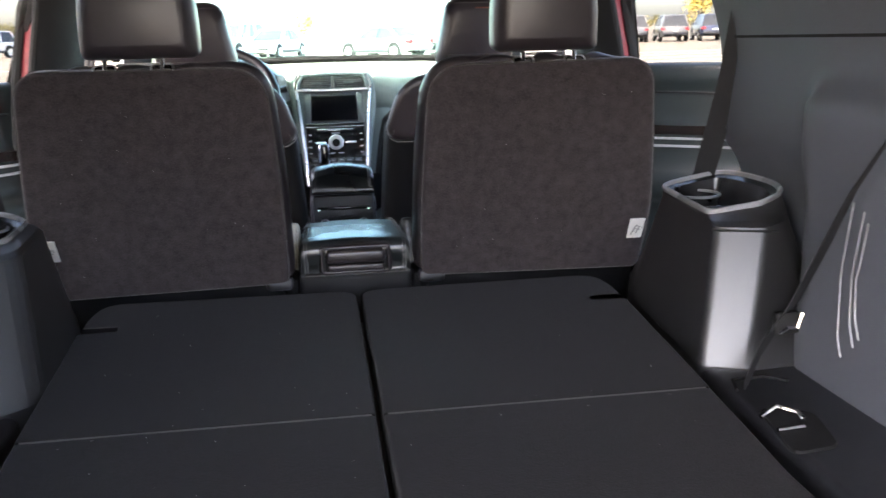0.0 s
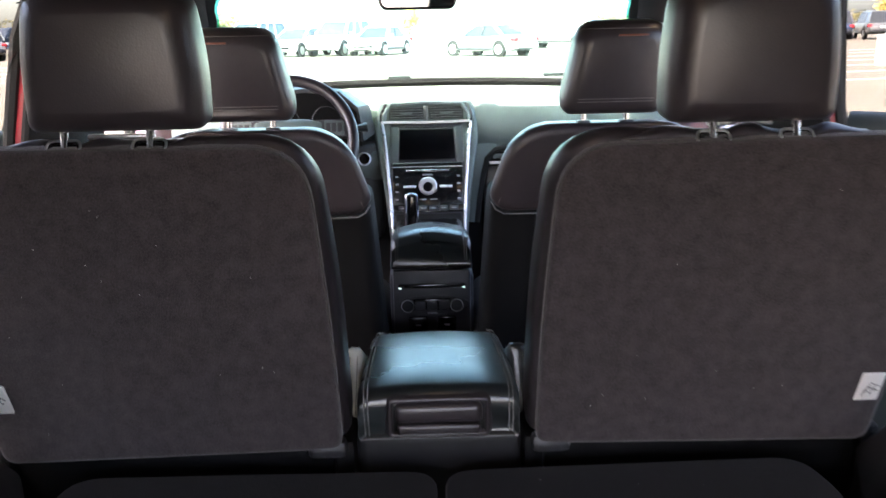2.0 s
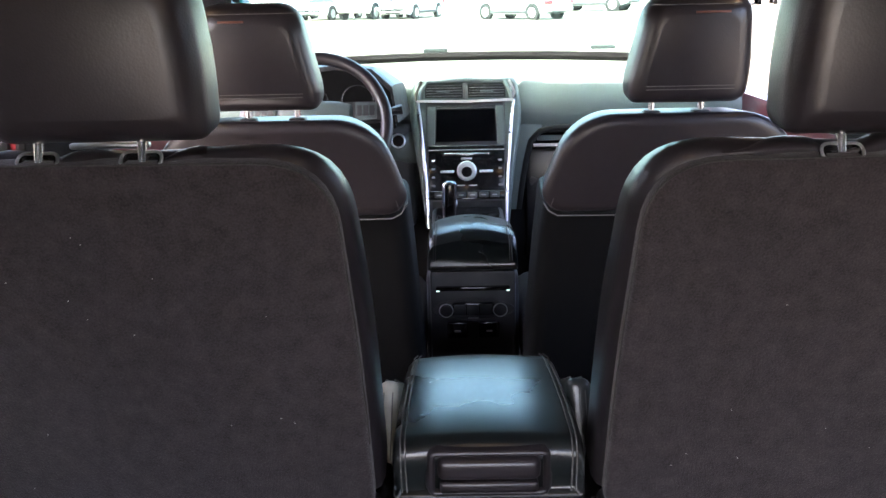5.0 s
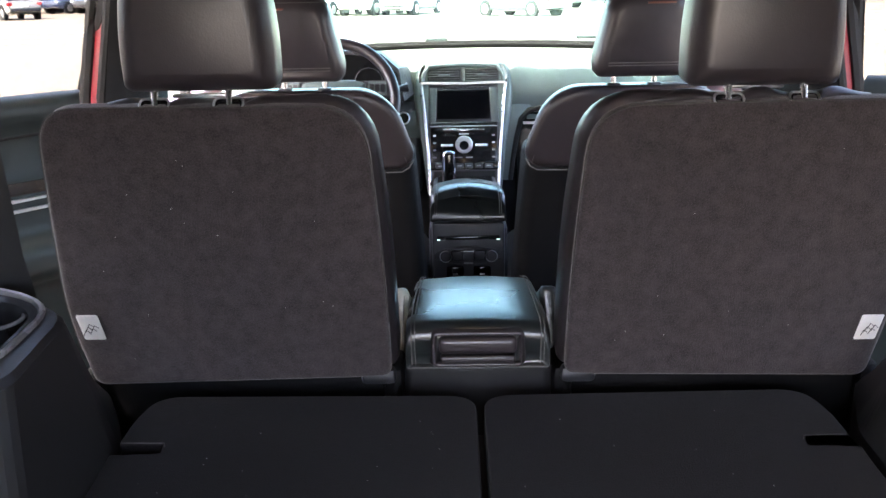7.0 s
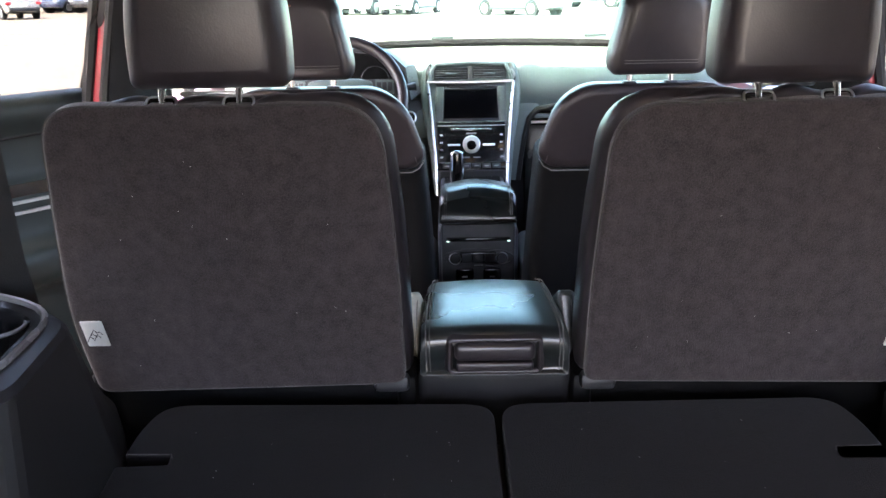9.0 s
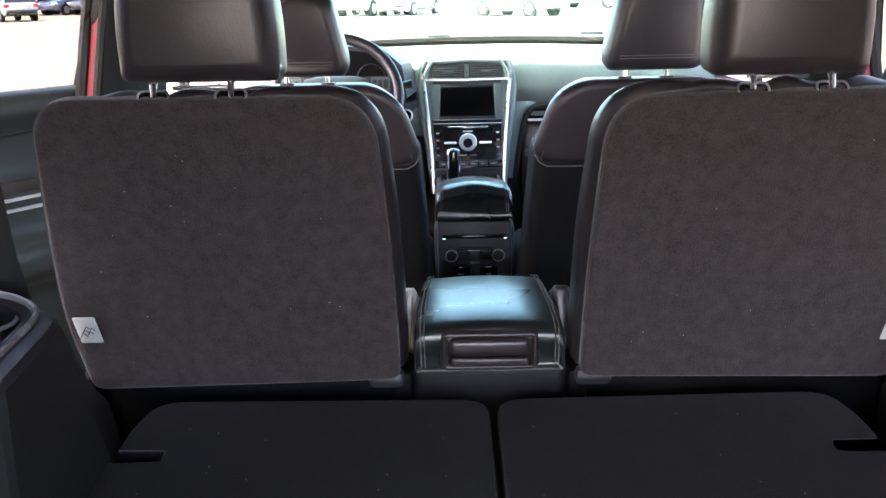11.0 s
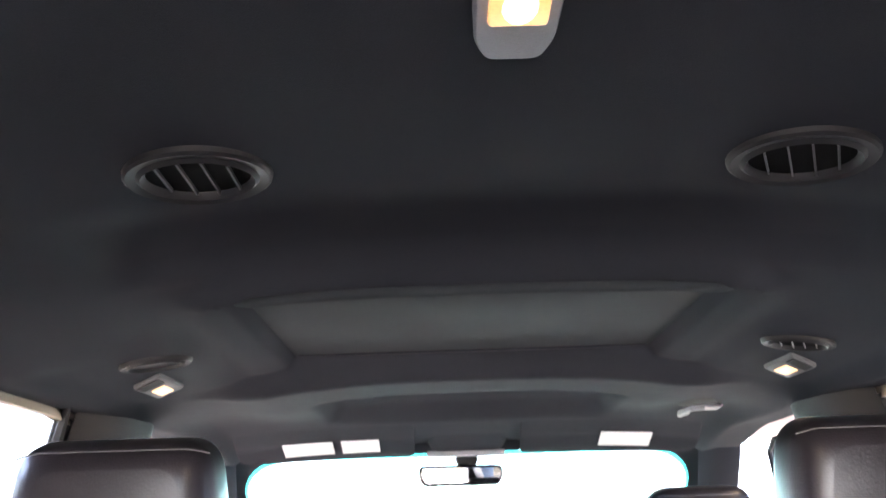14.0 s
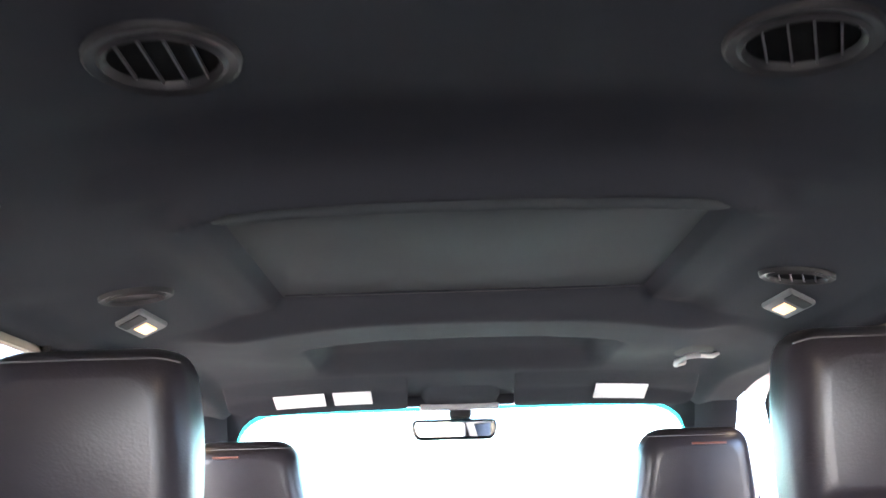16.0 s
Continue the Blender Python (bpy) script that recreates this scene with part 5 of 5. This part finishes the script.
for s in (-1, 1):
    roof_vent(-0.271 if s < 0 else 0.279, 1.756, 0.067, 0.062, -12 * s, 4, "oval dark ceiling air vent above the rear seats")
    roof_vent(s * 0.520, 2.424, 0.057, 0.042, -13 * s, 4 if s > 0 else 0, "small oval air vent in the headliner" if s > 0 else "small oval air vent with its shutter closed")
    x0, y0 = s * 0.570, 2.605
    t = thing("reading_lamp", (x0, y0, hz(x0, y0)), "lit reading lamp with a switch in the headliner", "lamp", "reading lamps")

    def LP(u, v, w, x0=x0, y0=y0, s=s):
        px, py = u * 0.80 - v * 0.05 * s, u * 0.75 * s * 1.0 + v * 1.15
        return Vector((x0 + px, y0 + py, hz(x0, y0) - 0.003 + (-0.15 * s) * px - w))
    pl = rounded([(-0.042, -0.060), (0.042, -0.060), (0.042, 0.052), (-0.042, 0.052)], 0.008, 4)
    part("plate", loft([[LP(p.x * f, p.y * f, w) for p in pl] for w, f in ((-0.006, 1.0), (0.0015, 1.0), (0.004, 0.95))]), PLATE, t, "grey plastic plate")
    part("lens", loft([[LP(u, v, w) for u, v in ((-0.019, -0.010), (0.019, -0.010), (0.019, 0.036), (-0.019, 0.036))] for w in (0.0035, 0.0060)]), LAMPGLOW, t, "glowing warm lens")
    part("switch", loft([[LP(u, v, w) for u, v in ((-0.032, -0.054), (0.032, -0.054), (0.032, -0.024), (-0.032, -0.024))] for w in (0.0035, 0.0060)]), RUBBER, t, "dark switch")
    lamp = bpy.data.lights.new("reading_light", "AREA")
    lamp.shape, lamp.size, lamp.energy, lamp.color = "SQUARE", 0.05, 0.012, (1.0, 0.72, 0.42)
    lo = new("reading_light", lamp)
    lo.matrix_world = look((x0, y0, hz(x0, y0) - 0.022), (x0, y0, 0.5))
    # sun visor with labels
    t = thing("sun_visor", (s * 0.38, 3.40, 1.62), "dark fabric sun visor folded up with white labels", "sun visor", "sun visors")
    vo = rounded([(s * 0.135, 3.30), (s * 0.60, 3.27), (s * 0.62, 3.44), (s * 0.585, 3.475), (s * 0.145, 3.505)], [0.03, 0.05, 0.04, 0.03, 0.03], 5)

    def vz(u, v):
        return hz(u, v) + 0.012 * smooth(3.39, 3.29, v) - 0.001 - 0.026 * smooth(3.40, 3.475, v)
    bm = cushion(vo, 0.010, 0.0045, 0.0, lambda u, v, w: (u, v, vz(u, v) - w))
    part("visor_pad", bm, HEADLINER, t, "dark grey visor pad")
    for a, b in (((-0.49, -0.358), (-0.335, -0.235)) if s < 0 else ((0.352, 0.487),)):
        lb = part("label", loft([[Vector((u, v, vz(u, v) - 0.0105 - d)) for u, v in [(a + (b - a) * q / 4, 3.385 if s < 0 else 3.372) for q in range(5)] + [(b - (b - a) * q / 4, 3.442) for q in range(5)]] for d in (0, 0.003)]), LABEL, t, "white printed label")
t = thing("grab_handle", (0.60, 3.12, 1.62), "satin grey folding grab handle above the front door", "grab handle")
part("base", bump((0.550, 3.13, hz(0.55, 3.13) + 0.002), 0.062, 0.12, 0.007, -20), RUBBER, t, "dark oval mounting recess")
gz0 = hz(0.55, 3.13) - 0.012
part("grip", tube([(0.596, 3.12, gz0 + 0.006), (0.577, 3.095, gz0 - 0.004), (0.535, 3.055, gz0 - 0.008), (0.512, 3.062, gz0 - 0.009), (0.505, 3.14, gz0 - 0.009), (0.518, 3.20, gz0 - 0.007), (0.545, 3.225, gz0 + 0.002)], 0.0068, 8), PLASTIC_GREY, t, "satin grip")
t = thing("dome_lamp", (0.0, 1.5, 1.72), "lit dome lamp in the rear of the headliner", "lamp")
pl = rounded([(-0.029, 1.392), (0.029, 1.392), (0.027, 1.522), (0.019, 1.546), (-0.019, 1.546), (-0.027, 1.522)], 0.008, 4)
part("housing", loft([[Vector((p.x * f, 1.498 + (p.y - 1.498) * f, z)) for p in pl] for z, f in ((1.73, 1.0), (1.706, 1.0), (1.702, 0.93))]), PLASTIC_GREY, t, "grey lamp housing")
part("lens", rbox(-0.019, 0.019, 1.412, 1.496, 1.697, 1.704, 0.003), LAMPLENS, t, "warm translucent lens")
part("bulb", bump((0.0, 1.474, 1.6985), 0.012, 0.020, 0.004), LAMPBULB, t, "bright warm bulb")
lamp = bpy.data.lights.new("dome_light", "AREA")
lamp.shape, lamp.size, lamp.energy, lamp.color = "SQUARE", 0.04, 0.03, (1.0, 0.72, 0.42)
new("dome_light", lamp).matrix_world = look((0, 1.47, 1.69), (0, 1.47, 0.5))
t = thing("overhead_console", (0, 3.40, 1.60), "dark overhead console above the windscreen", "overhead console")
part("housing", loft([[Vector((p.x, y, z + p.y)) for p in rounded([(-w, 0.03), (-w * 0.8, -h), (w * 0.8, -h), (w, 0.03)], 0.015, 4)] for y, w, z, h in ((3.30, 0.06, 1.668, 0.0), (3.38, 0.11, 1.652, 0.004), (3.45, 0.125, 1.634, 0.010), (3.51, 0.12, 1.622, 0.018), (3.535, 0.10, 1.616, 0.012))]), HEADLINER, t)
part("map_lens", rbox(-0.112, 0.106, 3.515, 3.548, 1.590, 1.606, 0.005), PLASTIC_GREY, t, "grey map lamp lens")
part("header_strip", rbox(-0.150, 0.150, 3.520, 3.552, 1.602, 1.645, 0.006), HEADLINER, t, "dark fabric header strip")
t = thing("rear_view_mirror", (-0.017, 3.60, 1.60), "rear-view mirror on a black stem at the windscreen", "mirror")
part("stem", tube([(0.0, 3.62, 1.63), (0.0, 3.625, 1.585), (-0.01, 3.615, 1.555)], 0.016, 10), RUBBER, t)
part("sensor_pod", rbox(-0.032, 0.032, 3.60, 3.66, 1.572, 1.62, 0.012), RUBBER, t)
mo = rounded([(-0.119, 0.030), (-0.122, 0.0), (-0.108, -0.028), (0.108, -0.028), (0.122, 0.0), (0.119, 0.030)], [0.018, 0.05, 0.02, 0.02, 0.05, 0.018], 6)
MR = Matrix.Translation((-0.017, 3.592, 1.541)) @ Matrix.Rotation(radians(5.0), 4, "Z") @ Matrix.Rotation(radians(2.0), 4, "X")
part("housing", cushion(mo, 0.035, 0.012, 0.0, lambda u, v, w: MR @ Vector((u, w, v))), GLOSS, t, "black mirror housing")
part("mirror_face", loft([[MR @ Vector((p[0], y, p[1])) for p in inset(mo, 0.009)] for y in (-0.001, -0.003)]), MIRROR, t, "silvered mirror glass")


# ---- the parking lot ----
CARGLASS = mat("car_window_glass", (0.02, 0.025, 0.03), 0.08, vary=0.05, coat=0.5)
TAIL = mat("tail_lamp", (0.45, 0.01, 0.015), 0.2, coat=0.6)
HEADLAMP = mat("head_lamp", (0.55, 0.57, 0.6), 0.1, 0.3, coat=0.6)
PAINTS = {n: mat(n + "_car_paint", c, 0.28, vary=0.05, coat=1.0) for n, c in (("white", (0.75, 0.75, 0.74)), ("silver", (0.30, 0.31, 0.31)), ("black", (0.015, 0.015, 0.018)), ("navy", (0.02, 0.03, 0.07)), ("red", (0.45, 0.014, 0.03)), ("grey", (0.12, 0.125, 0.13)))}


def parked(kind, paint, x, y, turn):
    """A parked vehicle; its nose points to +y before it is turned."""
    L, W, H, belt, floor_z = {"sedan": (4.75, 1.82, 1.45, 0.92, 0.24), "suv": (4.8, 1.92, 1.80, 1.08, 0.32), "pickup": (5.6, 1.98, 1.88, 1.10, 0.38), "van": (5.3, 2.0, 2.05, 1.10, 0.30)}[kind]
    words = {"sedan": "sedan", "suv": "sport utility car", "pickup": "pickup truck", "van": "van"}[kind]
    t = thing(kind if kind != "suv" else "suv", (0, 0, 0), f"{paint} {words} parked on the asphalt lot", "car", "parked vehicles")
    P = PAINTS[paint]
    h = L / 2
    nose = belt - (0.22 if kind == "sedan" else 0.10)
    # body sections from tail to nose: y, half width, bottom, top
    tail_top = {"sedan": belt + 0.06, "suv": belt, "pickup": belt, "van": belt}[kind]
    secs = [(-h, 0.80, 0.45, tail_top - 0.22), (-h + 0.08, 0.90, 0.33, tail_top - 0.04), (-h + 0.5, 0.98, 0.0, tail_top), (-h * 0.35, 1.0, 0.0, belt), (h * 0.35, 1.0, 0.0, belt - 0.01), (h * 0.62, 0.99, 0.0, nose + 0.08), (h - 0.35, 0.95, 0.0, nose), (h - 0.06, 0.84, 0.18, nose - 0.12), (h, 0.74, 0.30, nose - 0.28)]
    rings = []
    for yy, f, zb, zt in secs:
        w, z0 = W / 2 * f, floor_z + zb * 0.4
        rings.append([Vector(p) for p in ((-w * 0.9, yy, z0), (-w, yy, z0 + 0.18), (-w, yy, (z0 + zt) / 2), (-w * 0.93, yy, zt - 0.03), (-w * 0.8, yy, zt), (w * 0.8, yy, zt), (w * 0.93, yy, zt - 0.03), (w, yy, (z0 + zt) / 2), (w, yy, z0 + 0.18), (w * 0.9, yy, z0))])
    part("body", loft(rings), P, t, f"{paint} painted body")
    # greenhouse: base and roof outlines
    yb0, yb1, yr0, yr1 = {"sedan": (-h + 0.75, h - 1.35, -h + 1.5, h - 2.25), "suv": (-h + 0.10, h - 1.25, -h + 0.45, h - 2.05), "pickup": (-h + 2.15, h - 1.45, -h + 2.35, h - 2.2), "van": (-h + 0.08, h - 0.85, -h + 0.25, h - 1.6)}[kind]
    wb, wr = W / 2 * 0.90, W / 2 * 0.70

    def gh(k, d=0.0):
        return [Vector((sx * (wb + (wr - wb) * k - d), (yb0 + (yr0 - yb0) * k + d) if e else (yb1 + (yr1 - yb1) * k - d), belt + (H - belt) * k)) for sx, e in ((-1, 1), (1, 1), (1, 0), (-1, 0))]
    part("cabin", loft([gh(-0.05, 0.012), gh(0.93, 0.012), gh(0.985, 0.05)]), CARGLASS, t, "dark glazed cabin")
    top = gh(0.90), gh(0.96), gh(1.0, 0.10)
    part("roof", loft(list(top)), P, t, f"{paint} roof")
    base, roof = gh(0.0), gh(0.92)
    for k in range(4):
        part("pillar", strap([base[k], roof[k]], 0.12, 0.05, (0, 1, 0)), P, t)
    for sx in (-1, 1):
        for fy in ((0.50,) if kind == "pickup" else (0.42, 0.70) if kind != "sedan" else (0.50,)):
            a = Vector((sx * wb, yb0 + (yb1 - yb0) * fy, belt))
            b = Vector((sx * wr, yr0 + (yr1 - yr0) * fy, belt + (H - belt) * 0.92))
            part("pillar", strap([a, b], 0.09, 0.05, (0, 1, 0)), PLASTIC if kind == "sedan" else P, t)
        for yy in (-h + 0.95, h - 0.92):
            R = 0.33 if kind == "sedan" else 0.38
            part("wheel_arch", disc((sx * (W / 2 - 0.16), yy, R + 0.02), (sx, 0, 0), R + 0.06, 0.165, 24), RUBBER, t)
            wh = part("wheel", disc((sx * (W / 2 - 0.20), yy, R), (sx, 0, 0), R, 0.22, 24, 0.03), RUBBER, t, "black tyre")
            rim = part("rim", disc((sx * (W / 2 + 0.012), yy, R), (sx, 0, 0), R * 0.66, 0.012, 20, 0.004), SATIN, wh, "silver rim")
        part("tail_lamp", rbox(sx * W * 0.41 - 0.14, sx * W * 0.41 + 0.14, -h - 0.01, -h + 0.30, tail_top - 0.30, tail_top - 0.13, 0.03), TAIL, t, "red tail lamp")
        part("head_lamp", rbox(sx * W * 0.37 - 0.16, sx * W * 0.37 + 0.16, h - 0.30, h - 0.02, nose - 0.24, nose - 0.10, 0.03), HEADLAMP, t, "clear head lamp")
        part("side_mirror", rbox(sx * (W / 2 + 0.06) - 0.08, sx * (W / 2 + 0.06) + 0.08, h - 1.75, h - 1.65, belt, belt + 0.14, 0.03), P, t)
        part("side_moulding", rbox(sx * W / 2 - 0.012, sx * W / 2 + 0.012, -h * 0.55, h * 0.55, floor_z + 0.04, floor_z + 0.16, 0.01), PLASTIC, t)
    part("number_plate", rbox(-0.16, 0.16, -h - 0.015, -h + 0.05, tail_top - 0.36, tail_top - 0.24, 0.005), LABEL, t)
    part("bumper", rbox(-W * 0.42, W * 0.42, -h - 0.06, -h + 0.2, floor_z + 0.12, floor_z + 0.32, 0.05), PLASTIC if kind in ("suv", "pickup") else P, t)
    part("grille", rbox(-W * 0.22, W * 0.22, h - 0.12, h - 0.01, nose - 0.42, nose - 0.22, 0.03), RUBBER, t)
    if kind == "pickup":
        part("load_bed", rbox(-W * 0.40, W * 0.40, -h + 0.08, yb0 - 0.05, belt - 0.03, belt + 0.012, 0.0), RUBBER, t)
    t.matrix_basis = Matrix.Translation(gp(x, y)) @ Matrix.Rotation(TILT, 4, "X") @ Matrix.Rotation(radians(turn), 4, "Z")
    return t


# ahead, beyond the windscreen
parked("sedan", "silver", 3.2, 43.4, 44)
for k, (px, py) in enumerate(((-8.9, 49.6), (-6.4, 49.2), (-4.2, 48.8), (-2.1, 48.4))):
    parked("sedan" if k % 2 else "suv", "white", px, py, 158)
parked("suv", "silver", 8.2, 54.0, 60)
parked("sedan", "white", 14.5, 55.5, 60)
parked("sedan", "white", -12.4, 50.2, 158)
# beside the lot, seen through the door windows
parked("suv", "silver", -25.1, 52.5, 42)
parked("van", "white", -30.8, 56.5, 49)
for k, (c, kd) in enumerate((("white", "suv"), ("white", "sedan"), ("red", "pickup"), ("black", "pickup"), ("navy", "suv"), ("black", "suv"), ("white", "suv"))):
    parked(kd, c, -35.7 + 2.25 * k, 67.0 - 0.4 * k, 155)
for k, c in enumerate(("black", "grey", "grey", "navy", "grey", "black", "grey")):
    parked("suv", c, 19.2 + 2.75 * k, 61.5 - 0.25 * k, -14)

# lamp post on a concrete base
t = thing("lamp_post", gp(14.1, 27.7), "white steel lamp post on a pale concrete base", "lamp post")
part("concrete_base", disc(gp(14.1, 27.7, -0.05), (0, 0, 1), 0.36, 0.95, 24, 0.03), CONCRETE, t, "pale concrete footing")
part("pole", tube([gp(14.1, 27.7, 0.88), gp(14.1, 27.7, 9.0)], [0.11, 0.08], 12), PAINTS["white"], t, "white painted pole")
part("base_plate", rbox(13.9, 14.3, 27.5, 27.9, gz(27.7) + 0.885, gz(27.7) + 0.92, 0.01), PAINTS["white"], t)
part("lamp_arm", tube([gp(14.1, 27.7, 8.9), gp(13.2, 27.7, 9.1)], 0.05, 8), PAINTS["white"], t)
part("lamp_head", rbox(12.6, 13.3, 27.5, 27.9, gz(27.7) + 9.05, gz(27.7) + 9.2, 0.04), PAINTS["white"], t)


def tree(x, y, height, spread, leaf, label, seed):
    rnd = random.Random(seed)
    t = thing("tree", gp(x, y), label, "tree", "trees round the lot")
    base = Vector(gp(x, y, -0.1))
    bm = bmesh.new()

    def limb(a, b, r0, r1):
        q = (b - a).normalized().to_track_quat("Z", "Y").to_matrix()
        r = [[bm.verts.new(p + q @ Vector((math.cos(i * 1.2566) * rr, math.sin(i * 1.2566) * rr, 0))) for i in range(5)] for p, rr in ((a, r0), (b, r1))]
        for i in range(5):
            bm.faces.new((r[0][i], r[0][(i + 1) % 5], r[1][(i + 1) % 5], r[1][i]))
    fork = base + Vector((0.1, 0, height * 0.35))
    limb(base, fork, 0.16, 0.11)
    tips = []
    for k in range(9):
        a = k * 0.7 + rnd.random()
        e = fork + Vector((math.cos(a) * spread * rnd.uniform(0.3, 0.7), math.sin(a) * spread * rnd.uniform(0.3, 0.7), height * rnd.uniform(0.15, 0.5)))
        limb(fork, e, 0.07, 0.02)
        tips.append(e)
    part("trunk", bm, BARK, t, "brown trunk and limbs")
    bm = bmesh.new()
    for e in tips:
        for _ in range(90):
            c = e + Vector((rnd.gauss(0, spread * 0.22), rnd.gauss(0, spread * 0.22), rnd.gauss(0, height * 0.10)))
            n = Vector((rnd.gauss(0, 1), rnd.gauss(0, 1), rnd.gauss(0, 1))).normalized()
            u = n.orthogonal().normalized() * rnd.uniform(0.12, 0.25)
            w = n.cross(u) * 0.6
            bm.faces.new([bm.verts.new(c + q) for q in (-u, -w, u, w)])
    me = bpy.data.meshes.new("crown")
    bm.to_mesh(me)
    bm.free()
    me.materials.append(leaf)
    o = new("crown", me)
    o.parent, o.matrix_parent_inverse = t, t.matrix_basis.inverted()
    return t


YELLOW = mat("yellow_leaves", (0.55, 0.44, 0.14), 0.8, vary=0.3, scale=3)
GREEN = mat("olive_leaves", (0.15, 0.135, 0.055), 0.8, vary=0.3, scale=3)
tree(35.5, 80.5, 4.6, 1.7, YELLOW, "small autumn tree with yellow leaves", 3)
tree(46.5, 90.0, 4.0, 1.6, YELLOW, "small autumn tree with yellow leaves", 4)
tree(-1.2, 98.0, 3.2, 0.9, YELLOW, "small autumn tree with yellow leaves", 5)
for k in range(9):
    tree(-62 + 5.2 * k, 96 + (k % 3) * 3, 2.6 + 0.5 * (k % 2), 4.2, GREEN, "low olive-green tree at the lot's edge", 10 + k)
for k in range(7):
    tree(22 + 7 * k, 105 + (k % 3) * 4, 2.2, 4.5, GREEN, "low olive-green tree at the lot's edge", 30 + k)


# ---- lint on the carpets ----
rnd = random.Random(7)
bm = bmesh.new()
for k in range(130):
    if k < 105:
        c, q = Vector((rnd.uniform(-0.48, 0.48), rnd.uniform(0.8, 1.98), 0.8152)), Matrix.Identity(3)
    else:
        z = rnd.uniform(0.86, 1.24)
        c, q = Vector((rnd.choice((-1, 1)) * rnd.uniform(0.22, 0.60), lean(z) - 0.0052, z)), Matrix.Rotation(radians(76), 3, "X")
    a, ln = rnd.uniform(0, 6.3), rnd.uniform(0.0006, 0.0014)
    u = q @ Vector((math.cos(a), math.sin(a), 0)) * ln
    w = q @ Vector((-math.sin(a), math.cos(a), 0)) * 0.0006
    n = q @ Vector((0, 0, 0.0006))
    vs = [bm.verts.new(c + p) for p in (u, w, -u, -w)] + [bm.verts.new(c + n)]
    for j in range(4):
        bm.faces.new((vs[j], vs[(j + 1) % 4], vs[4]))
LINT = mat("pale_lint", (0.45, 0.44, 0.42), 0.9, vary=0.3)
tagged(part("lint", bm, LINT), "tiny pale lint specks on the black carpet", "lint", kind="stuff")
